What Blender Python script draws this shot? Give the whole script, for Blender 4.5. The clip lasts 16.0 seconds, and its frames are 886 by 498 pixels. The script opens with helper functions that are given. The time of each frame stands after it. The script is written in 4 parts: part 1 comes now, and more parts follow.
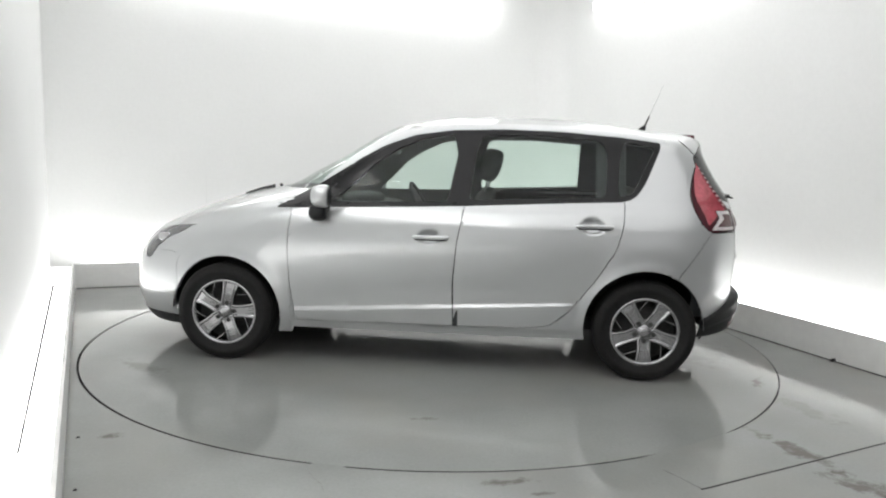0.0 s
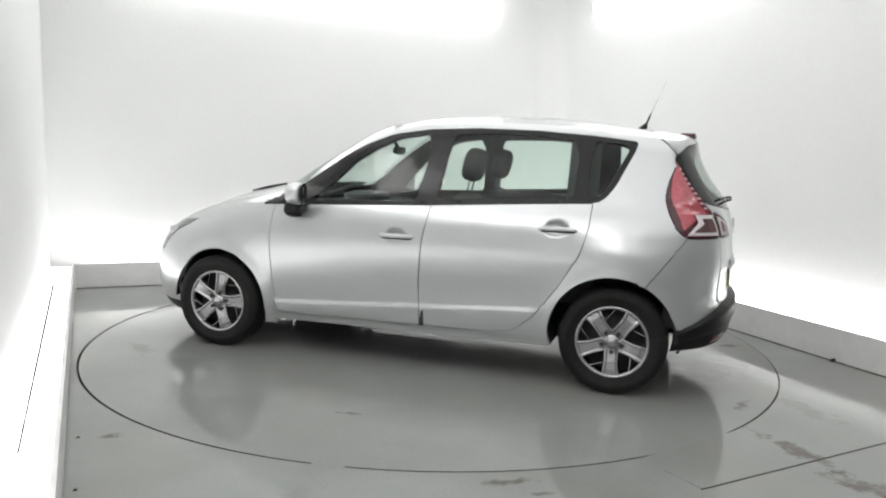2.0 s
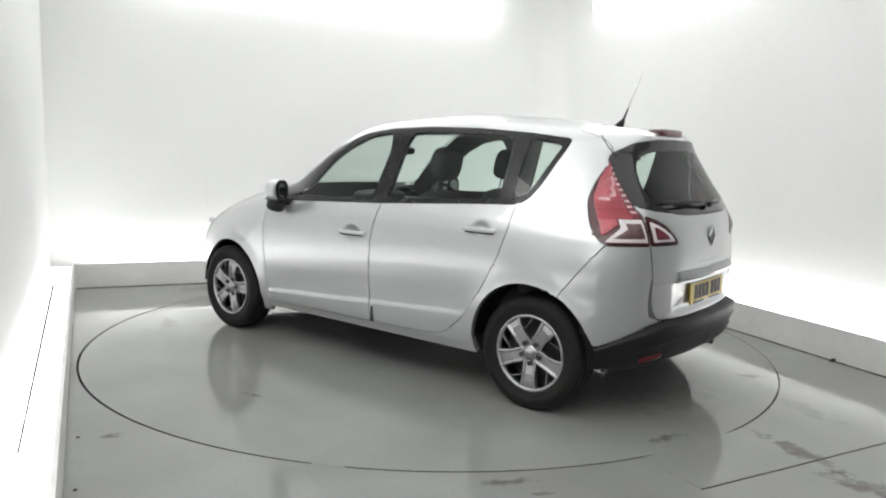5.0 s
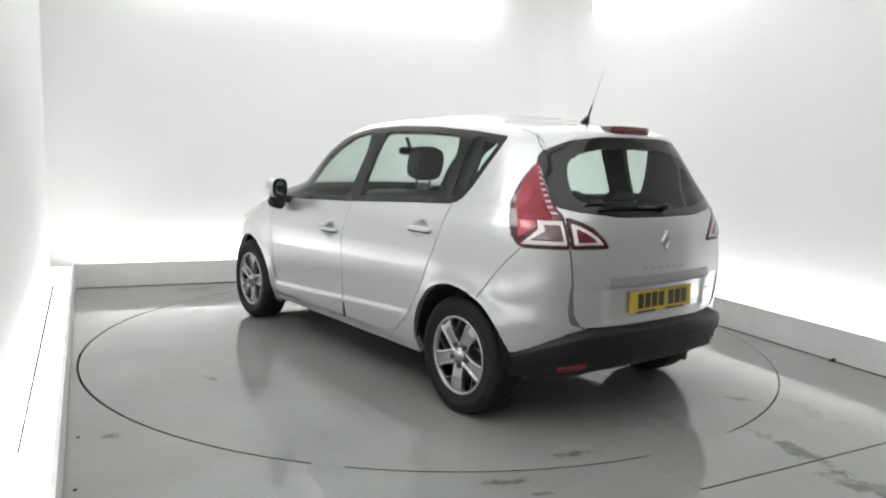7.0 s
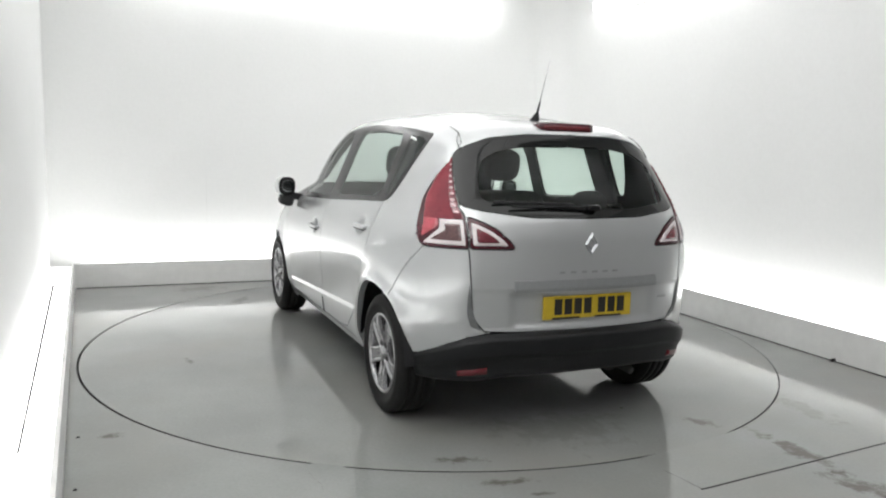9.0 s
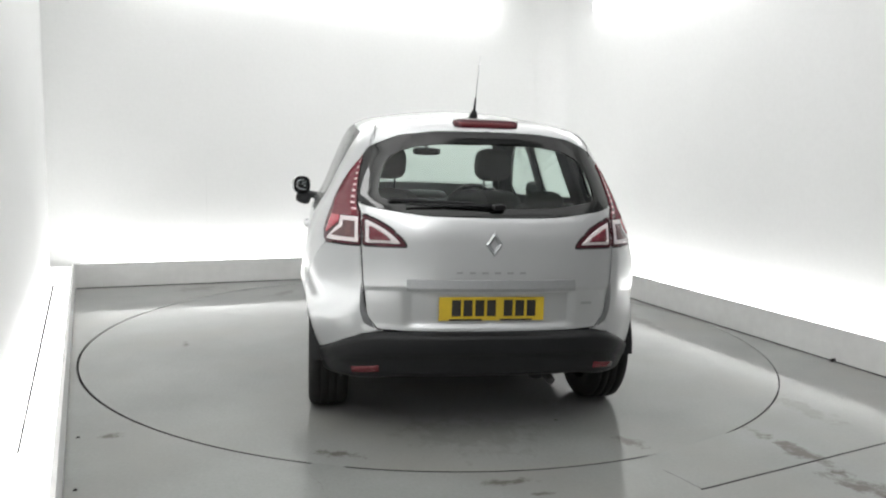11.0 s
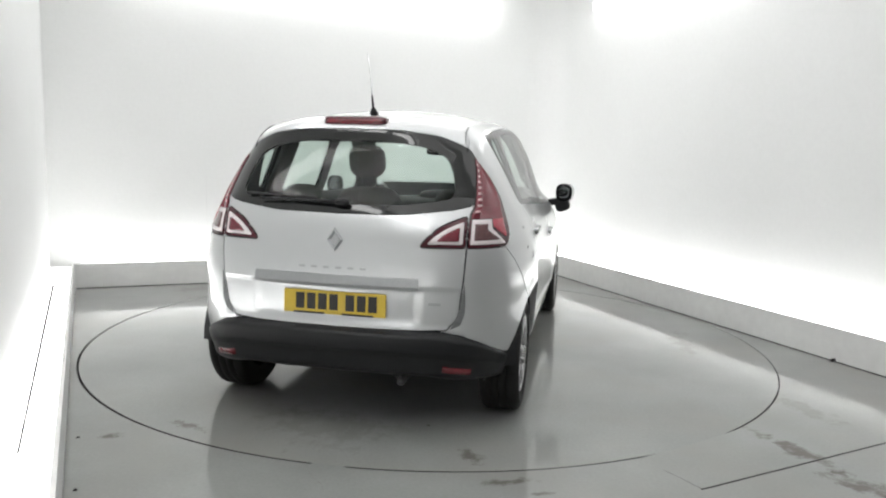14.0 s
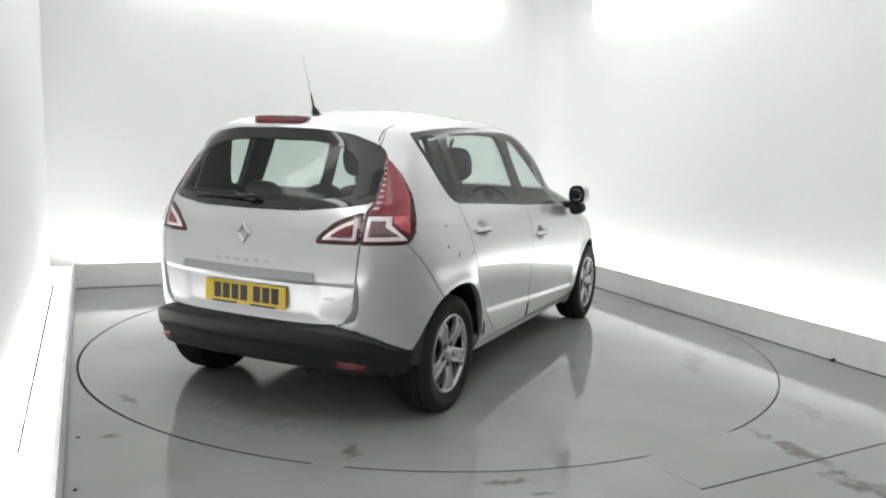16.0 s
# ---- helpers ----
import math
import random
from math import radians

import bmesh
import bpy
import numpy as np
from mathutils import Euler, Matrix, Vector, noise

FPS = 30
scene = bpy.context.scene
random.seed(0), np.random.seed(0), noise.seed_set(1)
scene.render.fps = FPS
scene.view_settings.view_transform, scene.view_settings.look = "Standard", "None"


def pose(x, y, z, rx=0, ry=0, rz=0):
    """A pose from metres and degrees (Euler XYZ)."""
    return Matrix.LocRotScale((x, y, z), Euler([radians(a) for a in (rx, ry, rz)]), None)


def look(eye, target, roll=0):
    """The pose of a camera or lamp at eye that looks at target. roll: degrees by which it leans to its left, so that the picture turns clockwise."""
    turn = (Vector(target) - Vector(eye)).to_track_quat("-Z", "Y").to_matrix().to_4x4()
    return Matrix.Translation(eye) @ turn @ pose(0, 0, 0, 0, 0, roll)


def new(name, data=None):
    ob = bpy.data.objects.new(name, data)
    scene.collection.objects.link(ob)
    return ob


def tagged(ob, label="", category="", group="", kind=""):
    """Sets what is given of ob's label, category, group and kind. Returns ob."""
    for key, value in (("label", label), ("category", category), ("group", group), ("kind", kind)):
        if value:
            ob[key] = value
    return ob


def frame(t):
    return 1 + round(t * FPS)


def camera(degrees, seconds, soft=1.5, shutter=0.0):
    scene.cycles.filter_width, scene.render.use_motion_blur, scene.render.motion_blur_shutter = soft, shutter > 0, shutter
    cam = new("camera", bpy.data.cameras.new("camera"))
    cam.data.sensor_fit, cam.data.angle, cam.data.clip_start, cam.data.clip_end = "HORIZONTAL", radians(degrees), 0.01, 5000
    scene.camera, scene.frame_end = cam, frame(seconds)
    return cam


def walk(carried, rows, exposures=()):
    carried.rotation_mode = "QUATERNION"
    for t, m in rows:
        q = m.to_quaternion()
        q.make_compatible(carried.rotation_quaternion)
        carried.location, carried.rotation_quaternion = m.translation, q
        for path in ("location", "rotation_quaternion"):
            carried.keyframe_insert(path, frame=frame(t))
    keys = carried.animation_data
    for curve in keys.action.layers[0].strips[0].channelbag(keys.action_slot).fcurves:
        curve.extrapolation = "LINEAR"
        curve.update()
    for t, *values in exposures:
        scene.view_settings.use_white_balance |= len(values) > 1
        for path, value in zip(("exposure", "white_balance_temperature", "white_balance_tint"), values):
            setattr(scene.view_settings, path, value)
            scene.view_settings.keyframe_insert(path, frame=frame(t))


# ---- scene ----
EYE = (0.0, -5.5993, 1.4173)
AIM = look(EYE, (0.0601, -0.6430, 0.7603), 1.688)
cam = camera(61.62, 16.0, soft=2.1)
walk(cam, [(0.0, AIM), (16.0, AIM)])

# ---------------------------------------------------------------- world and light levels
world = bpy.data.worlds.new("dark_hall")
world.use_nodes = True
world.node_tree.nodes["Background"].inputs[0].default_value = (0.02, 0.02, 0.02, 1)
scene.world = world
scene.view_settings.exposure = 0.1
GLOW_LOW, GLOW_HIGH, GLOW_LEFT, GLOW_CEILING = 6.0, 7.3, 6.6, 0.85


# ---------------------------------------------------------------- materials
def material(name, color, rough=0.5, metal=0.0, grain=0.0, grain_scale=40.0, blotch=0.0, blotch_scale=2.0,
             bump=0.0, bump_scale=80.0, coat=0.0, rough_var=0.0, flake=0.0, spec=0.5):
    m = bpy.data.materials.new(name)
    m.use_nodes = True
    nt = m.node_tree
    b = nt.nodes["Principled BSDF"]
    b.inputs["Roughness"].default_value = rough
    b.inputs["Metallic"].default_value = metal
    b.inputs["Coat Weight"].default_value = coat
    b.inputs["Coat Roughness"].default_value = 0.06
    b.inputs["Specular IOR Level"].default_value = spec
    tc = nt.nodes.new("ShaderNodeTexCoord")

    def nz(scale, detail=4.0):
        n = nt.nodes.new("ShaderNodeTexNoise")
        n.inputs["Scale"].default_value, n.inputs["Detail"].default_value = scale, detail
        nt.links.new(tc.outputs["Object"], n.inputs["Vector"])
        return n.outputs["Fac"]

    def scaled(fac, amount):
        r = nt.nodes.new("ShaderNodeMapRange")
        r.inputs["From Min"].default_value, r.inputs["From Max"].default_value = 0.3, 0.7
        r.inputs["To Min"].default_value, r.inputs["To Max"].default_value = 1 - amount, 1 + amount
        nt.links.new(fac, r.inputs["Value"])
        return r.outputs["Result"]

    value = None
    for amount, scale in ((grain, grain_scale), (blotch, blotch_scale)):
        if amount:
            v = scaled(nz(scale), amount)
            if value is None:
                value = v
            else:
                k = nt.nodes.new("ShaderNodeMath")
                k.operation = "MULTIPLY"
                nt.links.new(value, k.inputs[0]), nt.links.new(v, k.inputs[1])
                value = k.outputs[0]
    if value is None:
        b.inputs["Base Color"].default_value = (*color, 1)
    else:
        mix = nt.nodes.new("ShaderNodeVectorMath")
        mix.operation = "SCALE"
        mix.inputs[0].default_value = color
        nt.links.new(value, mix.inputs["Scale"])
        nt.links.new(mix.outputs[0], b.inputs["Base Color"])
    if rough_var:
        k = nt.nodes.new("ShaderNodeMath")
        k.operation = "MULTIPLY"
        k.inputs[1].default_value = rough
        nt.links.new(scaled(nz(blotch_scale * 1.7), rough_var), k.inputs[0])
        nt.links.new(k.outputs[0], b.inputs["Roughness"])
    if bump:
        bp = nt.nodes.new("ShaderNodeBump")
        bp.inputs["Strength"].default_value, bp.inputs["Distance"].default_value = bump, 0.002
        nt.links.new(nz(bump_scale), bp.inputs["Height"])
        nt.links.new(bp.outputs[0], b.inputs["Normal"])
    return m


def glowing(name, color, strength):
    m = bpy.data.materials.new(name)
    m.use_nodes = True
    b = m.node_tree.nodes["Principled BSDF"]
    b.inputs["Base Color"].default_value = (0.8, 0.8, 0.8, 1)
    b.inputs["Emission Color"].default_value = (*color, 1)
    b.inputs["Emission Strength"].default_value = strength
    return m


def glass(name, tint, gloss_rough=0.02, base_gloss=0.045):
    m = bpy.data.materials.new(name)
    m.use_nodes = True
    nt = m.node_tree
    nt.nodes.remove(nt.nodes["Principled BSDF"])
    out = nt.nodes["Material Output"]
    tr, gl, mix, fr = (nt.nodes.new(k) for k in ("ShaderNodeBsdfTransparent", "ShaderNodeBsdfGlossy", "ShaderNodeMixShader", "ShaderNodeLayerWeight"))
    tr.inputs[0].default_value = (*tint, 1)
    gl.inputs["Roughness"].default_value = gloss_rough
    fr.inputs["Blend"].default_value = 0.5
    pw, ad = nt.nodes.new("ShaderNodeMath"), nt.nodes.new("ShaderNodeMath")
    pw.operation, ad.operation = "POWER", "MULTIPLY_ADD"
    pw.inputs[1].default_value, ad.inputs[1].default_value, ad.inputs[2].default_value = 5.0, 0.93, base_gloss
    nt.links.new(fr.outputs["Facing"], pw.inputs[0])
    nt.links.new(pw.outputs[0], ad.inputs[0])
    nt.links.new(ad.outputs[0], mix.inputs[0])
    nt.links.new(tr.outputs[0], mix.inputs[1]), nt.links.new(gl.outputs[0], mix.inputs[2])
    nt.links.new(mix.outputs[0], out.inputs["Surface"])
    return m


def floor_material(name, stains):
    """Grey painted concrete with worn gloss, fine speckle and brown smears at given places (x, y, rx, ry, turn)."""
    m = material(name, (0.270, 0.278, 0.271), rough=0.085, grain=0.04, grain_scale=60, blotch=0.10, blotch_scale=1.3,
                 bump=0.30, bump_scale=7, rough_var=0.9, spec=0.5)
    nt = m.node_tree
    b = nt.nodes["Principled BSDF"]
    base = b.inputs["Base Color"].links[0].from_socket
    tc = next(n for n in nt.nodes if n.type == "TEX_COORD")
    noise_n = nt.nodes.new("ShaderNodeTexNoise")
    noise_n.inputs["Scale"].default_value, noise_n.inputs["Detail"].default_value = 9.0, 8.0
    noise_n.inputs["Roughness"].default_value = 0.7
    nt.links.new(tc.outputs["Object"], noise_n.inputs["Vector"])
    # large patches where the paint has yellowed
    patch = nt.nodes.new("ShaderNodeTexNoise")
    patch.inputs["Scale"].default_value, patch.inputs["Detail"].default_value = 0.9, 5.0
    nt.links.new(tc.outputs["Object"], patch.inputs["Vector"])
    pr = nt.nodes.new("ShaderNodeMapRange")
    pr.inputs["From Min"].default_value, pr.inputs["From Max"].default_value = 0.45, 0.68
    pr.inputs["To Max"].default_value = 0.75
    nt.links.new(patch.outputs["Fac"], pr.inputs["Value"])
    tan = nt.nodes.new("ShaderNodeMix")
    tan.data_type = "RGBA"
    tan.inputs[7].default_value = (0.278, 0.272, 0.254, 1)
    nt.links.new(pr.outputs[0], tan.inputs[0])
    nt.links.new(base, tan.inputs[6])
    base = tan.outputs[2]
    for x, y, rx, ry, turn, depth in stains:
        mp = nt.nodes.new("ShaderNodeMapping")
        mp.vector_type = "TEXTURE"
        mp.inputs["Location"].default_value = (x, y, 0)
        mp.inputs["Rotation"].default_value = (0, 0, radians(turn))
        mp.inputs["Scale"].default_value = (rx, ry, 1)
        nt.links.new(tc.outputs["Object"], mp.inputs["Vector"])
        ln = nt.nodes.new("ShaderNodeVectorMath")
        ln.operation = "LENGTH"
        nt.links.new(mp.outputs[0], ln.inputs[0])
        ad = nt.nodes.new("ShaderNodeMath")
        ad.operation = "MULTIPLY_ADD"
        ad.inputs[1].default_value, ad.inputs[2].default_value = 3.4, -1.1
        nt.links.new(noise_n.outputs["Fac"], ad.inputs[0])
        su = nt.nodes.new("ShaderNodeMath")
        su.operation = "SUBTRACT"
        nt.links.new(ad.outputs[0], su.inputs[0]), nt.links.new(ln.outputs["Value"], su.inputs[1])
        mr = nt.nodes.new("ShaderNodeMapRange")
        mr.inputs["From Min"].default_value, mr.inputs["From Max"].default_value = -0.15, 0.35
        mr.inputs["To Max"].default_value = depth
        nt.links.new(su.outputs[0], mr.inputs["Value"])
        mx = nt.nodes.new("ShaderNodeMix")
        mx.data_type = "RGBA"
        mx.inputs[7].default_value = (0.105, 0.095, 0.08, 1)
        nt.links.new(mr.outputs[0], mx.inputs[0])
        nt.links.new(base, mx.inputs[6])
        base = mx.outputs[2]
    nt.links.new(base, b.inputs["Base Color"])
    return m


M_WALL = material("white_wall_paint", (0.80, 0.805, 0.80), rough=0.55, grain=0.012, grain_scale=30, blotch=0.02, blotch_scale=0.7, bump=0.05)
# grey puts dimmer light into two unseen walls that the car reflects
M_DIM_WALL = material("dimmed_unseen_wall", (0.32, 0.32, 0.32), rough=0.6, grain=0.03, grain_scale=30, blotch=0.05, blotch_scale=0.7, bump=0.05)
M_PLINTH = material("white_plinth_paint", (0.76, 0.76, 0.75), rough=0.45, grain=0.03, grain_scale=14, blotch=0.05, blotch_scale=1.5, bump=0.05)
M_FLOOR = floor_material("grey_floor_paint", [(1.82, -2.13, 0.42, 0.085, -68, 0.85), (1.98, -2.60, 0.40, 0.12, -62, 0.8), (-1.56, -2.14, 0.07, 0.05, 20, 0.75),
                                              (0.34, -2.54, 0.16, 0.04, 8, 0.75), (0.50, -2.64, 0.10, 0.03, 8, 0.7),
                                              (-2.3, 1.6, 0.35, 0.2, 20, 0.25), (2.1, 0.2, 0.5, 0.15, -65, 0.3), (2.15, -1.45, 0.40, 0.12, -66, 0.28), (2.05, 1.25, 0.45, 0.10, -66, 0.32)])
M_TABLE = floor_material("turntable_paint", [(-2.19, 0.77, 0.15, 0.055, 70, 0.75), (-2.18, -0.68, 0.13, 0.06, 30, 0.7), (-0.17, 1.79, 0.10, 0.035, 10, 0.6),
                                             (-1.85, -0.40, 0.025, 0.025, 0, 1.0), (1.7, 1.2, 0.35, 0.10, -30, 0.35), (0.4, -1.9, 0.5, 0.12, 5, 0.3),
                                             (-2.0, 0.1, 0.5, 0.35, 80, 0.22), (2.05, -0.7, 0.22, 0.07, 60, 0.4)])
M_GAP = material("grey_shaded_recess", (0.17, 0.175, 0.18), rough=0.5, grain=0.1)
M_CRACK = material("grey_crack", (0.13, 0.13, 0.125), rough=0.6, grain=0.3)
M_DARK = material("dark_gap", (0.02, 0.02, 0.02), rough=0.8, grain=0.2)
M_LOW = glowing("low_light_diffuser", (1.0, 0.995, 0.98), GLOW_LOW)
M_HIGH = glowing("high_light_diffuser", (1.0, 1.0, 0.99), GLOW_HIGH)
M_LEFT = glowing("side_light_diffuser", (1.0, 1.0, 0.99), GLOW_LEFT)
M_CEIL = glowing("ceiling_fill_glow", (1.0, 1.0, 0.99), GLOW_CEILING)
M_PAINT = material("silver_car_paint", (0.585, 0.597, 0.605), rough=0.30, metal=0.68, grain=0.02, grain_scale=400, blotch=0.015, blotch_scale=3,
                   coat=0.9)
M_BLACK = material("black_gloss_trim", (0.012, 0.012, 0.013), spec=0.3, rough=0.2, grain=0.1)
M_FRIT = material("black_glass_border", (0.010, 0.011, 0.011), spec=0.5, rough=0.04, grain=0.1, coat=0.2)
M_PLASTIC = material("black_grained_plastic", (0.009, 0.0095, 0.0105), spec=0.32, rough=0.45, grain=0.15, grain_scale=120, blotch=0.1, blotch_scale=5, bump=0.15, bump_scale=300)
M_RUBBER = material("black_tyre_rubber", (0.011, 0.0107, 0.0105), spec=0.3, rough=0.7, grain=0.2, grain_scale=60, blotch=0.2, blotch_scale=6, bump=0.2, bump_scale=150)
M_WHEEL = material("silver_wheel_cover", (0.41, 0.41, 0.42), rough=0.27, metal=0.85, grain=0.05, grain_scale=90, blotch=0.06, blotch_scale=8)
M_DEEP = material("dark_brake_cavity", (0.03, 0.03, 0.03), rough=0.7, grain=0.3, grain_scale=30)
M_GLASS = glass("green_tint_glass", (0.78, 0.86, 0.82), base_gloss=0.030)
M_SCREEN = glass("green_tint_windscreen", (0.86, 0.93, 0.90))
M_CHROME = material("chrome", (0.58, 0.58, 0.59), rough=0.25, metal=1.0, grain=0.02)
M_MIRROR = material("dim_mirror_glass", (0.24, 0.25, 0.26), rough=0.05, metal=1.0, grain=0.02)
M_RED = material("red_lamp_lens", (0.47, 0.080, 0.105), rough=0.12, grain=0.14, grain_scale=70, blotch=0.2, blotch_scale=14, coat=0.5)
M_DARKRED = material("dark_red_lamp_surround", (0.065, 0.009, 0.016), rough=0.15, grain=0.1, coat=0.5)
M_REDDEEP = material("deep_red_lens", (0.15, 0.020, 0.032), rough=0.15, grain=0.2, grain_scale=60, coat=0.5)
M_CLEARLENS = material("clear_lamp_frame", (0.72, 0.66, 0.67), rough=0.15, grain=0.06, grain_scale=50, coat=0.5)
M_DOT = material("pale_pink_lens", (0.62, 0.40, 0.42), rough=0.2, grain=0.15, grain_scale=60, coat=0.4)
M_SMOKE = material("grey_lamp_lens", (0.12, 0.062, 0.064), rough=0.15, grain=0.25, grain_scale=60, coat=0.4)
M_HEADLAMP = material("dark_headlamp_lens", (0.10, 0.10, 0.105), rough=0.1, grain=0.3, grain_scale=20, coat=0.6)
M_REFLECTOR = material("red_reflector", (0.13, 0.012, 0.018), rough=0.2, grain=0.2, grain_scale=150, coat=0.5)
M_YELLOW = material("yellow_plate", (0.58, 0.41, 0.03), rough=0.35, grain=0.03, blotch=0.06, blotch_scale=8)
M_INK = material("black_plate_print", (0.02, 0.018, 0.015), rough=0.5, grain=0.1)
M_SEAT = material("dark_grey_seat_fabric", (0.045, 0.047, 0.047), rough=0.85, grain=0.2, grain_scale=120, blotch=0.1, blotch_scale=6, bump=0.3, bump_scale=300)
M_LINING = material("dark_cabin_lining", (0.045, 0.048, 0.05), rough=0.8, grain=0.1, grain_scale=80)
M_HEADLINING = material("grey_headlining", (0.30, 0.30, 0.29), rough=0.9, grain=0.05, grain_scale=120)
M_SILVERTRIM = material("satin_silver_strip", (0.42, 0.43, 0.44), rough=0.3, metal=0.8, grain=0.03, grain_scale=60)


# ---------------------------------------------------------------- mesh helpers
def mesh_object(name, verts, faces, mat, parent=None, label="", smooth=True):
    me = bpy.data.meshes.new(name)
    me.from_pydata([tuple(v) for v in verts], [], [tuple(f) for f in faces])
    me.validate()
    if smooth:
        me.polygons.foreach_set("use_smooth", [True] * len(me.polygons))
    me.materials.append(mat)
    ob = new(name, me)
    ob.parent = parent
    if label:
        ob["label"] = label
    return ob


def part(name, bm, mat, parent=None, label="", smooth=False):
    me = bpy.data.meshes.new(name)
    bmesh.ops.recalc_face_normals(bm, faces=bm.faces)
    bm.to_mesh(me)
    bm.free()
    if smooth:
        me.polygons.foreach_set("use_smooth", [True] * len(me.polygons))
    me.materials.append(mat)
    ob = new(name, me)
    ob.parent = parent
    if label:
        ob["label"] = label
    return ob


def box(bm, c, s, m=None, bevel=0.0, segs=2):
    """A box about c with sizes s, its edges rounded by bevel, placed by m."""
    r = bmesh.ops.create_cube(bm, size=1.0, matrix=(m or Matrix()) @ Matrix.Translation(c) @ Matrix.Diagonal((*s, 1)))
    if bevel:
        es = list({e for v in r["verts"] for e in v.link_edges})
        bmesh.ops.bevel(bm, geom=es, offset=bevel, segments=segs, profile=0.6, affect="EDGES", clamp_overlap=True)
    return bm


def boxed(c, s, bevel=0.0, m=None, segs=2):
    return box(bmesh.new(), c, s, m, bevel, segs)


def tube(bm, a, b, r0, r1=None, segs=12):
    a, b = Vector(a), Vector(b)
    m = Matrix.Translation((a + b) / 2) @ (b - a).to_track_quat("Z", "Y").to_matrix().to_4x4()
    bmesh.ops.create_cone(bm, cap_ends=True, segments=segs, radius1=r0, radius2=r0 if r1 is None else r1, depth=(b - a).length, matrix=m)
    return bm


def prism(bm, outline, depth, m=None):
    """A plate with the given outline (u, v), depth thick along w; corner edges stay sharp."""
    m = m or Matrix()
    n = len(outline)
    lo = [bm.verts.new(m @ Vector((u, v, 0))) for u, v in outline]
    hi = [bm.verts.new(m @ Vector((u, v, depth))) for u, v in outline]
    bm.faces.new(lo[::-1]), bm.faces.new(hi)
    for i in range(n):
        bm.faces.new((lo[i], lo[(i + 1) % n], hi[(i + 1) % n], hi[i]))
    return bm


def lathe(profile, segs=64, axis="y"):
    """Turns (radius, height) rows round the axis into vertices and faces."""
    verts, faces = [], []
    n = len(profile)
    for i in range(segs):
        a = 2 * math.pi * i / segs
        for r, h in profile:
            verts.append((r * math.cos(a), h, r * math.sin(a)) if axis == "y" else (r * math.cos(a), r * math.sin(a), h))
    for i in range(segs):
        j = (i + 1) % segs
        for k in range(n - 1):
            faces.append((i * n + k, i * n + k + 1, j * n + k + 1, j * n + k))
    return verts, faces


# ---------------------------------------------------------------- the hall: walls, plinths, lights, floor
HALL = pose(0, 0, 0, 0, 0, 22.5)
BACK, RIGHT, LEFT, FRONT, CEIL = 2.65, 2.50, -2.50, -6.2, 3.35
GAP, LEFT_GAP = 0.28, 0.215
PLINTH_H = 0.24
TURN_Y = -2.5  # where the white right wall ends
LEFT_TURN = 2.6
LEFT_LINE = HALL @ Matrix.Translation((LEFT, 0, 0)) @ pose(0, 0, 0, 0, 0, LEFT_TURN)
TABLE_R = 2.457


def setting(name, bm, mat, m, label, smooth=False):
    ob = part(name, bm, mat, None, "", smooth)
    ob.matrix_world = m
    return tagged(ob, label, name.split("_")[0], "", "structure")


